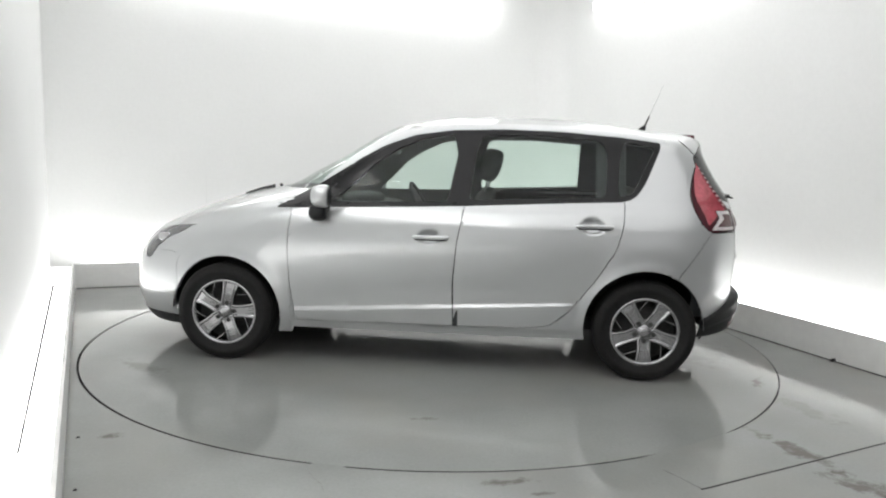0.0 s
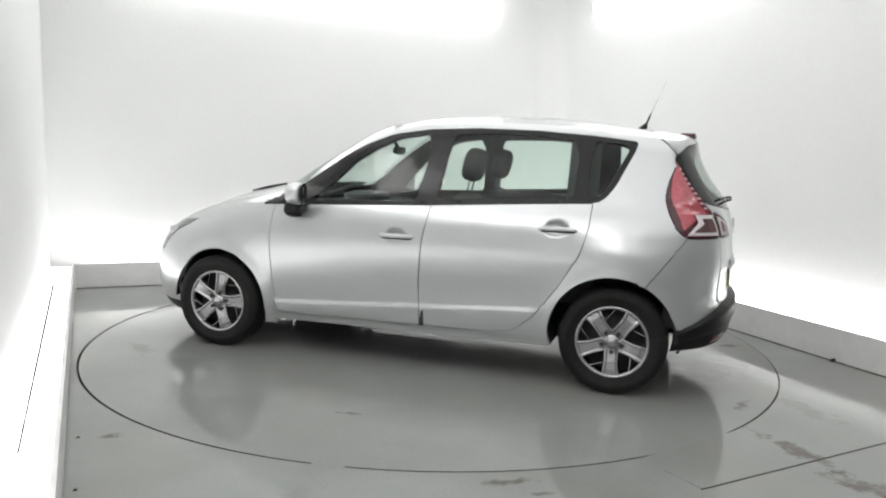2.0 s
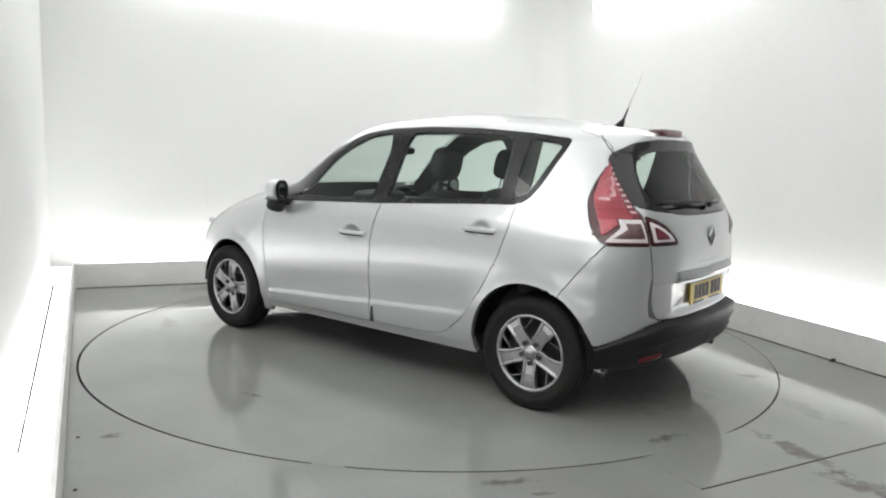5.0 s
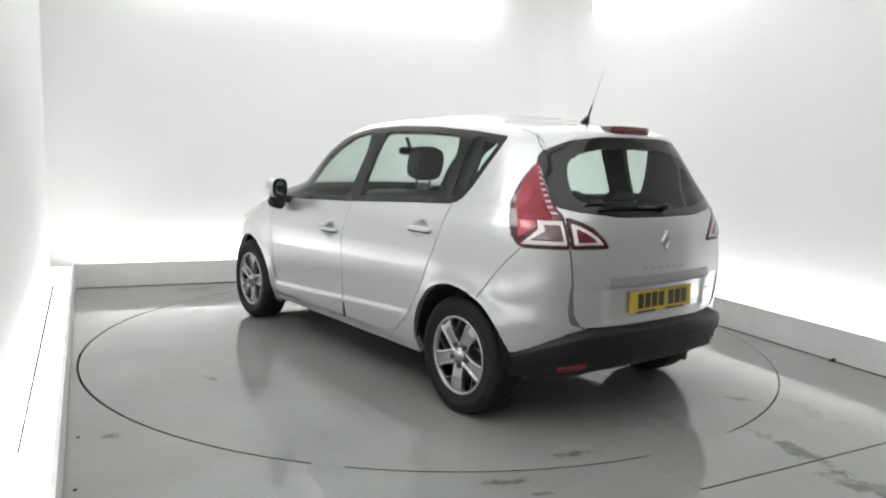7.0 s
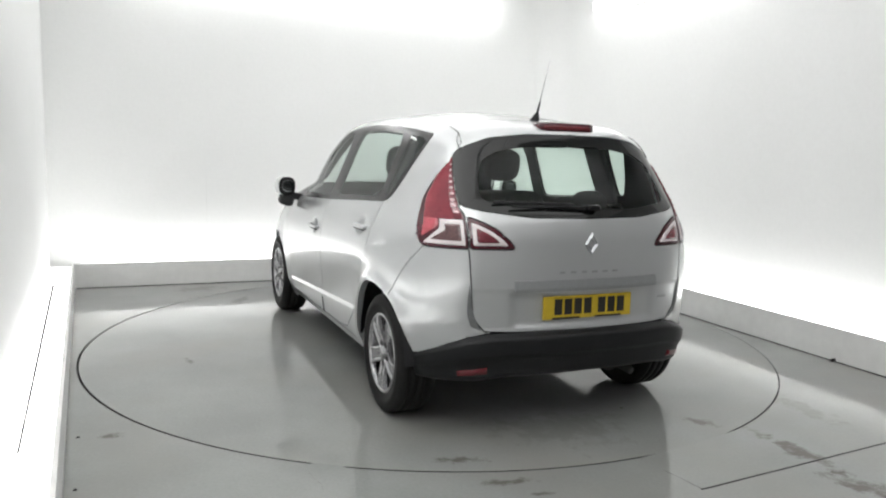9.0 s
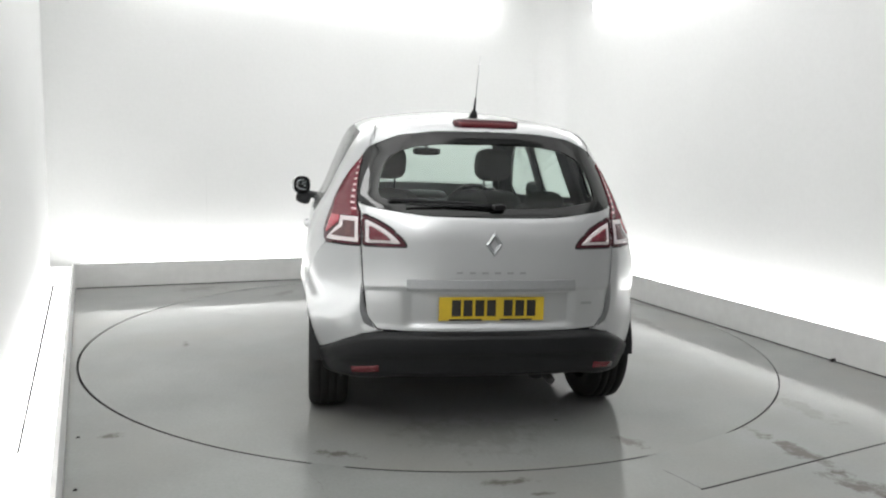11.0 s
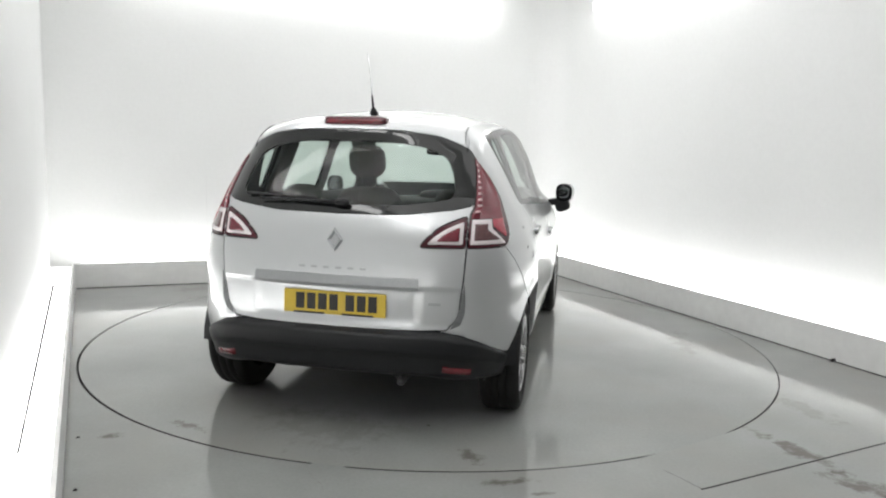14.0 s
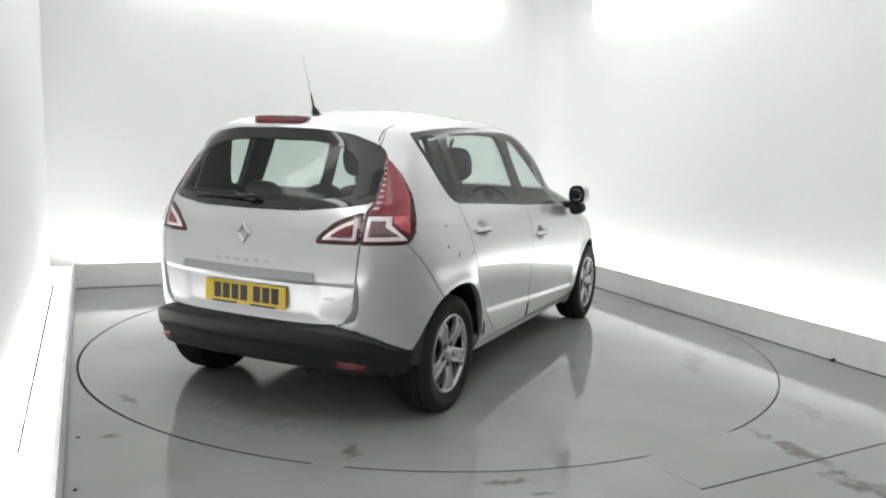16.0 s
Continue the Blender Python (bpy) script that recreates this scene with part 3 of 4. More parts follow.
FIELDS = {
    "arch_a": arch_field(0), "arch_b": arch_field(1), "band": on_side(BAND), "pane_front": on_side(PANE_FRONT), "pane_rear": on_side(PANE_REAR),
    "pane_quarter": on_side(PANE_QUARTER), "front_door": on_side(FRONT_DOOR), "rear_door": on_side(REAR_DOOR), "headlamp": on_side(HEADLAMP),
    "lamp": lambda x, y, z: np.where(x < 0, lamp_field(x, y, z), -1.0), "rear_glass": on_tail(REAR_GLASS), "rear_pane": on_tail(REAR_PANE),
    "gate_lamp": on_tail(GATE_LAMP), "gate": lambda x, y, z: np.where(x < -0.08, inside(GATE, y, z), -1.0),
    "bumper": lambda x, y, z: np.where(x < -0.2, bumper_top(x, y) - z, -1.0),
    "corner": lambda x, y, z: np.where((x < 0.1) & (z < 0.97), -(x + 0.19 + (z - 0.67) * 0.74), -1.0),
}


def skin_grid():
    u = np.concatenate([np.linspace(0, 1, NR, endpoint=False) ** 0.72, np.linspace(1, 2, NS, endpoint=False), np.linspace(2, 3, NF + 1)])
    v = np.concatenate([np.linspace(V0, 1.53, 126, endpoint=False), np.linspace(1.53, V1, 13)])
    U, V = np.meshgrid(u, v)
    du = np.gradient(u)[None, :] * np.ones_like(V)
    dv = np.gradient(v)[:, None] * np.ones_like(U)
    taken = np.zeros_like(U, bool)
    taken[:, 0] = taken[:, -1] = taken[0] = taken[-1] = True
    e = 1e-4
    for name, f in FIELDS.items():
        moved = np.zeros_like(taken)
        uu, vv = U.copy(), V.copy()
        for _ in range(3):
            p = skin(uu, vv)
            g0 = f(p[..., 0], p[..., 1], p[..., 2])
            pa, pb = skin(uu + e, vv), skin(uu, vv + e)
            gu = (f(pa[..., 0], pa[..., 1], pa[..., 2]) - g0) / e * du
            gv = (f(pb[..., 0], pb[..., 1], pb[..., 2]) - g0) / e * dv
            k = np.clip(-g0 / (gu ** 2 + gv ** 2 + 1e-12), -1e3, 1e3)
            su, sv = k * gu * du, k * gv * dv
            ok = np.isfinite(su) & np.isfinite(sv) & (np.abs(g0) < 0.05)
            uu, vv = np.where(ok, uu + su, uu), np.where(ok, vv + sv, vv)
        shift = np.maximum(np.abs(uu - U) / du, np.abs(vv - V) / dv)
        moved = (shift < 0.56) & (shift > 0) & ~taken
        U[moved], V[moved] = uu[moved], vv[moved]
        taken |= moved
    return U, V


def build_skin():
    """Vertices, normals, quads and the zone of each quad of the whole car, the two halves joined along the middle."""
    U, V = skin_grid()
    rows, cols = U.shape
    P = skin(U, V)
    ring, crown_n = [], 22
    top = P[-1]
    for k in range(1, crown_n + 1):
        t = k / crown_n
        base = top[:, 0] + 0.9 * spoiler(top[:, 0], top[:, 1])
        xs = np.clip(base, 0.25, 1.15)
        x = base + t * (xs - base)
        y = top[:, 1] * (1 - t)
        crown = 0.052 - 0.014 * (1 - smooth(-0.1, 0.9, x))
        z = V1 + bend(x) + crown * (1 - (1 - t) ** 2)
        lift = spoiler(x, y)
        ring.append(np.stack([x - 0.9 * lift * (1 - t), y, z + lift], -1))
    P = np.concatenate([P, np.array(ring)], 0)
    total = P.shape[0]
    left = np.arange(total * cols).reshape(total, cols)
    verts = P.reshape(-1, 3)
    mirrored = verts * np.array([1, -1, 1])
    right = left + total * cols
    right[:, 0], right[:, -1] = left[:, 0], left[:, -1]
    right[-1] = left[-1]
    allv = np.concatenate([verts, mirrored])

    def quads(idx, flip):
        a, b, c, d = idx[:-1, :-1], idx[:-1, 1:], idx[1:, 1:], idx[1:, :-1]
        q = np.stack([a, b, c, d] if not flip else [a, d, c, b], -1).reshape(-1, 4)
        return q
    ql, qr = quads(left, True), quads(right, False)
    cen = allv[ql].mean(1)
    x, y, z = cen.T
    F = {n: f(x, y, z) for n, f in FIELDS.items()}
    r, c = np.divmod(np.arange(len(ql)), cols - 1)
    v = np.where(r < rows - 1, V[np.minimum(r, rows - 1), c], 2.0)
    zone = np.full(len(ql), "shell", dtype=object)
    front = c >= NR + NS
    eta = (3 - U[0, np.minimum(c, cols - 1)]) * ETA_END
    zone[(F["corner"] > 0) & (x < 0)] = "bumper_corner"
    zone[F["front_door"] > 0] = "front_door"
    zone[F["rear_door"] > 0] = "rear_door"
    zone[(x > 2.285) & (z < 1.04) & (zone == "shell")] = "fender"
    zone[(v > 0.83) & (v < 1.135) & front & (eta < 0.80)] = "bonnet"
    zone[(x > 3.07) & (z < 0.70) & (zone == "fender")] = "front_bumper"
    zone[(z < 0.83) & front & (eta < 0.72)] = "front_bumper"
    zone[(zone == "front_bumper") & (z < 0.262)] = "front_lip"
    zone[(F["headlamp"] > 0)] = "headlamp"
    zone[(v > 1.135) & (v < 1.575) & front & (eta < 0.84)] = "windscreen"
    zone[F["band"] > 0] = "trim"
    zone[F["pane_front"] > 0] = "pane_front"
    zone[F["pane_rear"] > 0] = "pane_rear"
    zone[F["pane_quarter"] > 0] = "pane_quarter"
    zone[(F["gate"] > 0) & ((v < 1.6) | (x < -0.14))] = "gate"
    zone[F["rear_glass"] > 0] = "glass_border"
    zone[F["rear_pane"] > 0] = "rear_pane"
    zone[F["lamp"] > 0] = "lamp"
    zone[F["gate_lamp"] > 0] = "gate_lamp"
    zone[F["bumper"] > 0] = "none"
    zone[(zone == "shell") & (z < 0.235) & (x > 0.30) & (x < 2.45)] = "none"
    zone[(F["arch_a"] > 0) | (F["arch_b"] > 0)] = "none"
    # normals
    faces = np.concatenate([ql, qr])
    zones = np.concatenate([zone, zone])
    sides = np.concatenate([np.ones(len(ql)), -np.ones(len(qr))])
    p = allv[faces]
    fn = np.cross(p[:, 2] - p[:, 0], p[:, 3] - p[:, 1])
    N = np.zeros_like(allv)
    for k in range(4):
        np.add.at(N, faces[:, k], fn)
    N /= np.linalg.norm(N, axis=1, keepdims=True) + 1e-12
    return allv, N, faces, zones, sides


def panel(name, V, N, faces, mat, parent, label="", gap=0.0038, lip=0.009, out=0.0):
    """One panel cut out of the skin: its edge drawn in by gap, turned inwards by lip, and the whole set out by out."""
    used, inv = np.unique(faces, return_inverse=True)
    f = inv.reshape(faces.shape)
    P, n = V[used].copy(), N[used]
    e = np.concatenate([f[:, [i, (i + 1) % 4]] for i in range(4)])
    key = np.sort(e, 1)
    _, first, count = np.unique(key, axis=0, return_index=True, return_counts=True)
    edges = e[first[count == 1]]
    edges = edges[np.linalg.norm(P[edges[:, 0]] - P[edges[:, 1]], axis=1) > 1e-7]
    rim = np.unique(edges)
    inward = np.zeros_like(P)
    cen = P[f].mean(1)
    for k in range(4):
        np.add.at(inward, f[:, k], cen - P[f[:, k]])
    inward -= (inward * n).sum(1, keepdims=True) * n
    inward /= np.linalg.norm(inward, axis=1, keepdims=True) + 1e-9
    P[rim] += inward[rim] * gap
    P += n * out
    m = len(P)
    pos = {int(a): i for i, a in enumerate(rim)}
    extra_a, extra_b = P[rim], P[rim] - n[rim] * lip
    verts = np.concatenate([P, extra_a, extra_b])
    k = len(rim)
    rims = [(m + pos[int(a)], m + k + pos[int(a)], m + k + pos[int(b)], m + pos[int(b)]) for a, b in edges]
    clean = []
    for q in f.tolist():
        s = []
        for i in q:
            if not s or np.abs(P[i] - P[s[-1]]).sum() > 1e-7:
                s.append(i)
        if len(s) > 2 and np.abs(P[s[0]] - P[s[-1]]).sum() < 1e-7:
            s.pop()
        if len(s) > 2:
            clean.append(s)
    return mesh_object(name, verts, clean + rims, mat, parent, label)


# ---------------------------------------------------------------- wheels, mirrors, seats and other parts of the car
def at(ob, m):
    ob.matrix_basis = m
    return ob


def wheel(parent, x, y, side, turn=0):
    hub = new("wheel", None)
    hub.parent = parent
    hub.matrix_basis = pose(x, y, 0.3215 - RIDE + x * math.tan(math.radians(NOSE_DOWN)), 0, 0, 0 if side > 0 else 180)
    tyre = [(0.205, -0.09), (0.225, -0.10), (0.27, -0.104), (0.300, -0.100), (0.314, -0.088), (0.3205, -0.070), (0.3205, -0.047), (0.3135, -0.045), (0.3135, -0.040), (0.3212, -0.038),
            (0.3215, -0.004), (0.314, -0.002), (0.314, 0.002), (0.3215, 0.004), (0.3212, 0.038), (0.3135, 0.040), (0.3135, 0.045), (0.3205, 0.047), (0.3205, 0.070), (0.314, 0.088),
            (0.300, 0.100), (0.285, 0.1035), (0.283, 0.1055), (0.262, 0.1055), (0.260, 0.104), (0.225, 0.098), (0.212, 0.090)]
    v, f = lathe(tyre, 72)
    mesh_object("tyre", v, f, M_RUBBER, hub, "black worn road tyre")
    # wheel cover: outer ring, five broad forked spokes, hub and nut hollows
    v, f = lathe([(0.218, 0.084), (0.2185, 0.094), (0.213, 0.0985), (0.204, 0.0965), (0.197, 0.090), (0.195, 0.070)], 72)
    mesh_object("rim", v, f, M_WHEEL, hub, "bright outer ring of the wheel cover")
    v, f = lathe([(0.0, 0.030), (0.08, 0.032), (0.09, 0.015), (0.135, 0.012), (0.14, 0.002), (0.198, 0.0)], 48)
    mesh_object("brake_cavity", v, f, M_DEEP, hub, "dark hollow behind the spokes")
    first = math.radians(90 + turn)
    for k in range(5):
        m = Matrix.Rotation(2 * math.pi * k / 5 + first, 4, "Y")
        bm = bmesh.new()
        ring = []
        for r, h, z in ((0.026, 0.022, 0.083), (0.055, 0.044, 0.086), (0.080, 0.043, 0.090), (0.120, 0.042, 0.097), (0.165, 0.048, 0.100), (0.206, 0.058, 0.094)):
            ring.append([bm.verts.new(m @ Vector((r, zz, q))) for q, zz in ((-h, z - 0.024), (-h * 0.93, z - 0.002), (-h * 0.74, z), (-h * 0.52, z - 0.009), (h * 0.52, z - 0.009),
                                                                          (h * 0.74, z), (h * 0.93, z - 0.002), (h, z - 0.024))])
        for a, b in zip(ring, ring[1:]):
            for i in range(7):
                bm.faces.new((a[i], b[i], b[i + 1], a[i + 1]))
        part("spoke", bm, M_WHEEL, hub, "broad silver spoke with raised edges")
        bm = bmesh.new()
        m = Matrix.Rotation(2 * math.pi * (k + 0.5) / 5 + first, 4, "Y")
        ring = []
        for r, mid, h, z in ((0.130, -0.040, 0.004, 0.074), (0.165, -0.016, 0.0045, 0.080), (0.204, 0.016, 0.006, 0.086)):
            ring.append([bm.verts.new(m @ Vector((r, zz, mid + q))) for q, zz in ((-h, z - 0.022), (-h * 0.6, z), (h * 0.6, z), (h, z - 0.022))])
        for a, b in zip(ring, ring[1:]):
            for i in range(3):
                bm.faces.new((a[i], b[i], b[i + 1], a[i + 1]))
        part("rib", bm, M_WHEEL, hub, "thin silver rib")
    for k in range(5):
        a = -(2 * math.pi * k / 5 + first)
        bm = bmesh.new()
        c = Vector((0.060 * math.cos(a), 0, 0.060 * math.sin(a)))
        tube(bm, c + Vector((0, 0.070, 0)), c + Vector((0, 0.0875, 0)), 0.0135, segs=14)
        part("nut_hollow", bm, M_DEEP, hub, smooth=False)
    v, f = lathe([(0.046, 0.074), (0.044, 0.081), (0.038, 0.085), (0.031, 0.0885), (0.028, 0.097), (0.021, 0.100), (0.0, 0.101)], 40)
    mesh_object("hub_cap", v, f, M_WHEEL, hub, "silver hub cap with a small emblem")
    return hub


def blob(bm, c, s, m=None, power=2.6, seg=20, ring=14):
    """A rounded pillow shape about c with sizes s."""
    m = m or Matrix()
    def sp(q, p):
        return math.copysign(abs(q) ** (2 / p), q)
    vs = []
    for i in range(ring + 1):
        a = -math.pi / 2 + math.pi * i / ring
        row = []
        for j in range(seg):
            b = 2 * math.pi * j / seg
            row.append(bm.verts.new(m @ Vector((c[0] + s[0] / 2 * sp(math.cos(a), power) * sp(math.cos(b), power),
                                                c[1] + s[1] / 2 * sp(math.cos(a), power) * sp(math.sin(b), power),
                                                c[2] + s[2] / 2 * sp(math.sin(a), power)))))
        vs.append(row)
    for i in range(ring):
        for j in range(seg):
            k = (j + 1) % seg
            bm.faces.new((vs[i][j], vs[i][k], vs[i + 1][k], vs[i + 1][j]))
    bmesh.ops.remove_doubles(bm, verts=bm.verts, dist=1e-5)
    return bm


def seat(parent, x, y, width, head_z, tilt=-14):
    s = new("seat", None)
    s.parent = parent
    s.matrix_basis = pose(x, y, 0)
    part("cushion", blob(bmesh.new(), (0.24, 0, 0.55), (0.54, width, 0.18), None, 4), M_SEAT, s, smooth=True)
    m = Matrix.Translation((0, 0, 0.55)) @ pose(0, 0, 0, 0, tilt, 0)
    part("backrest", blob(bmesh.new(), (0, 0, 0.29), (0.15, width, 0.62), m, 4), M_SEAT, s, smooth=True)
    part("headrest", blob(bmesh.new(), (0.02, 0, head_z - 0.55), (0.13, min(0.26, width * 0.56), 0.225), m, 3.2), M_SEAT, s, "dark padded headrest", smooth=True)
    for q in (-0.055, 0.055):
        part("headrest_post", tube(bmesh.new(), m @ Vector((0.01, q, 0.52)), m @ Vector((0.015, q, head_z - 0.62)), 0.006), M_CHROME, s)
    return s


def door_mirror(parent, s):
    mr = new("door_mirror", None)
    mr.parent = parent
    c = (2.045, s * 0.975, 1.106)
    bm = blob(bmesh.new(), (0, 0, 0), (0.145, 0.140, 0.145), pose(*c, 0, 0, s * 12), 2.5)
    for v in bm.verts:
        if v.co.x < c[0] - 0.045:
            v.co.x = c[0] - 0.045 + (v.co.x - c[0] + 0.045) * 0.1
    part("shell", bm, M_PAINT, mr, "silver mirror shell", smooth=True)
    bm = blob(bmesh.new(), (0, 0, 0), (0.014, 0.134, 0.140), pose(c[0] - 0.050, c[1] - s * 0.010, c[2], 0, 0, s * 12), 2.7)
    part("bezel", bm, M_BLACK, mr, "black mirror bezel", smooth=True)
    bm = blob(bmesh.new(), (0, 0, 0), (0.006, 0.090, 0.088), pose(c[0] - 0.058, c[1] - s * 0.012, c[2], 0, 0, s * 12), 2.7)
    part("mirror_glass", bm, M_MIRROR, mr, "silvered mirror glass", smooth=True)
    bm = blob(bmesh.new(), (0, 0, 0), (0.115, 0.12, 0.10), pose(c[0] + 0.03, c[1] - s * 0.02, c[2] - 0.105, s * 18, 0, 0), 2.8)
    part("foot", bm, M_PLASTIC, mr, "black plastic mirror foot", smooth=True)
    bm = boxed((0, 0, 0), (0.10, 0.10, 0.055), 0.018, pose(c[0] + 0.03, c[1] - s * 0.09, c[2] - 0.08, s * 8, 0, 0))
    part("arm", bm, M_PLASTIC, mr)
    return mr


def handle(parent, x, z, s):
    v = z
    y = float(side_width(np.array(x), np.array(v)) + 0.0)
    m = Matrix.Translation((x, s * y, z)) @ pose(0, 0, 0, s * 4, 0, 0)
    bm = blob(bmesh.new(), (-0.012, s * 0.017, 0.0), (0.235, 0.022, 0.026), m, 3.2)
    for q in (-0.105, 0.085):
        blob(bm, (q, s * 0.004, 0.0), (0.032, 0.03, 0.028), m, 3)
    part("door_handle", bm, M_PAINT, parent, "silver pull handle over a hollow", smooth=True)
    # black strip painted in for the shade below the grip
    part("handle_shade", blob(bmesh.new(), (-0.012, s * 0.012, -0.0165), (0.205, 0.018, 0.010), m, 3), M_PLASTIC, parent, "dark strip put in for the shade under the handle", smooth=True)


def tail_point(y, z, out=0.0):
    """A point of the tail at the half-width y and height z, and the skin's outward normal there."""
    v = z
    for _ in range(6):
        u = min(max(abs(y) / (float(WIDE(v)) * ETA_END), 0), 1)
        p = skin(u, v)
        v += z - p[2]
    a, b = skin(u, v + 0.004), skin(u, v - 0.004)
    c, d = skin(min(u + 0.01, 1), v), skin(max(u - 0.01, 0), v)
    n = Vector(c - d).cross(Vector(a - b))
    n.normalize()
    if n.x > 0:
        n = -n
    p, n = Vector(p), n.copy()
    if y < 0:
        p.y, n.y = -p.y, -n.y
    return p + n * out, n


def tail_plate(poly, s, out, thick):
    """A lens piece that follows the tail: the outline (y, z) laid on the skin, with thickness."""
    bm = bmesh.new()
    pts = rounded(poly, 0.012, 3)
    cy, cz = sum(p[0] for p in pts) / len(pts), sum(p[1] for p in pts) / len(pts)
    rings = []
    for k in (1.0, 0.96, 0.6, 0.25):
        rings.append([tail_point(s * (cy + (a - cy) * k), cz + (b - cz) * k, out + (thick if k < 1 else 0))[0] for a, b in pts])
    vs = [[bm.verts.new(p) for p in r] for r in rings]
    c = bm.verts.new(tail_point(s * cy, cz, out + thick)[0])
    n = len(pts)
    for a, b in zip(vs, vs[1:]):
        for i in range(n):
            bm.faces.new((a[i], a[(i + 1) % n], b[(i + 1) % n], b[i]))
    for i in range(n):
        bm.faces.new((vs[-1][i], vs[-1][(i + 1) % n], c))
    return bm


def lamp_plate(lo, hi, a, b, s, out, thick, b_low=None, a_low=None):
    """A lens piece on the corner lamp between the heights lo and hi, from a to b across it (0 inner edge, 1 outer edge)."""
    bm = bmesh.new()
    rows, cols = (18, 10) if hi - lo > 0.05 else (3, 4)
    grid = []
    for i in range(rows + 1):
        z = lo + (hi - lo) * i / rows
        row = []
        ui, uo = corner_u(z)
        for j in range(cols + 1):
            e1 = b if b_low is None else b_low + (b - b_low) * min(1.0, 1.6 * i / rows)
            e0 = a if a_low is None else a_low + (a - a_low) * min(1.0, 1.6 * i / rows)
            q = e0 + (e1 - e0) * j / cols
            edge = i in (0, rows) or j in (0, cols)
            p, n = skin_at(ui + (uo - ui) * q, z)
            p = p + n * (out + (0 if edge else thick))
            row.append(bm.verts.new((p.x, s * p.y, p.z)))
        grid.append(row)
    for i in range(rows):
        for j in range(cols):
            bm.faces.new((grid[i][j], grid[i][j + 1], grid[i + 1][j + 1], grid[i + 1][j]))
    return bm


def stepped_lens(lo, hi, a, b, s, out, parent, steps=26):
    """A lens cut in upright steps: bright red faces look outwards, deep red ones back, so its dimming from behind is
    put into the colour.
    """
    bm = bmesh.new()
    rows = 16
    grid = []
    for i in range(rows + 1):
        z = lo + (hi - lo) * i / rows
        ui, uo = corner_u(z)
        row = []
        for j in range(steps + 1):
            p, n = skin_at(ui + (uo - ui) * (a + (b - a) * j / steps), z)
            p = p + n * out
            if row:
                row.append(bm.verts.new((row[-1].co.x, s * p.y, p.z)))
            row.append(bm.verts.new((p.x, s * p.y, p.z)))
        grid.append(row)
    for i in range(rows):
        for j in range(2 * steps):
            f = bm.faces.new((grid[i][j], grid[i][j + 1], grid[i + 1][j + 1], grid[i + 1][j]))
            f.material_index = 1 - j % 2
    ob = part("red_lens", bm, M_RED, parent, "red lens in fine steps, bright outwards and deep red backwards")
    # second red paints the lens darker where it is seen from behind
    ob.data.materials.append(M_REDDEEP)
    return ob


def skin_at(u, z):
    v = z
    for _ in range(5):
        v += z - float(skin(u, v)[2])
    a, b, c, d = skin(u, v + 0.004), skin(u, v - 0.004), skin(u + 0.01, v), skin(u - 0.01, v)
    n = Vector(c - d).cross(Vector(a - b))
    n.normalize()
    p = Vector(skin(u, v))
    if n.dot(p - Vector((1.2, 0, 0.8))) < 0:
        n = -n
    return p, n


def corner_u(z):
    """The skin's u at the lamp's inner and outer edge."""
    us = np.linspace(0.5, 1.4, 400)
    v = np.full_like(us, z)
    for _ in range(4):
        v += z - skin(us, v)[:, 2]
    p = skin(us, v)
    inner = us[np.argmax(p[:, 1] > float(LAMP_INNER(z)))]
    outer = us[np.argmax(p[:, 0] > float(LAMP_EDGE(z)))]
    return inner, max(outer, inner + 0.01)


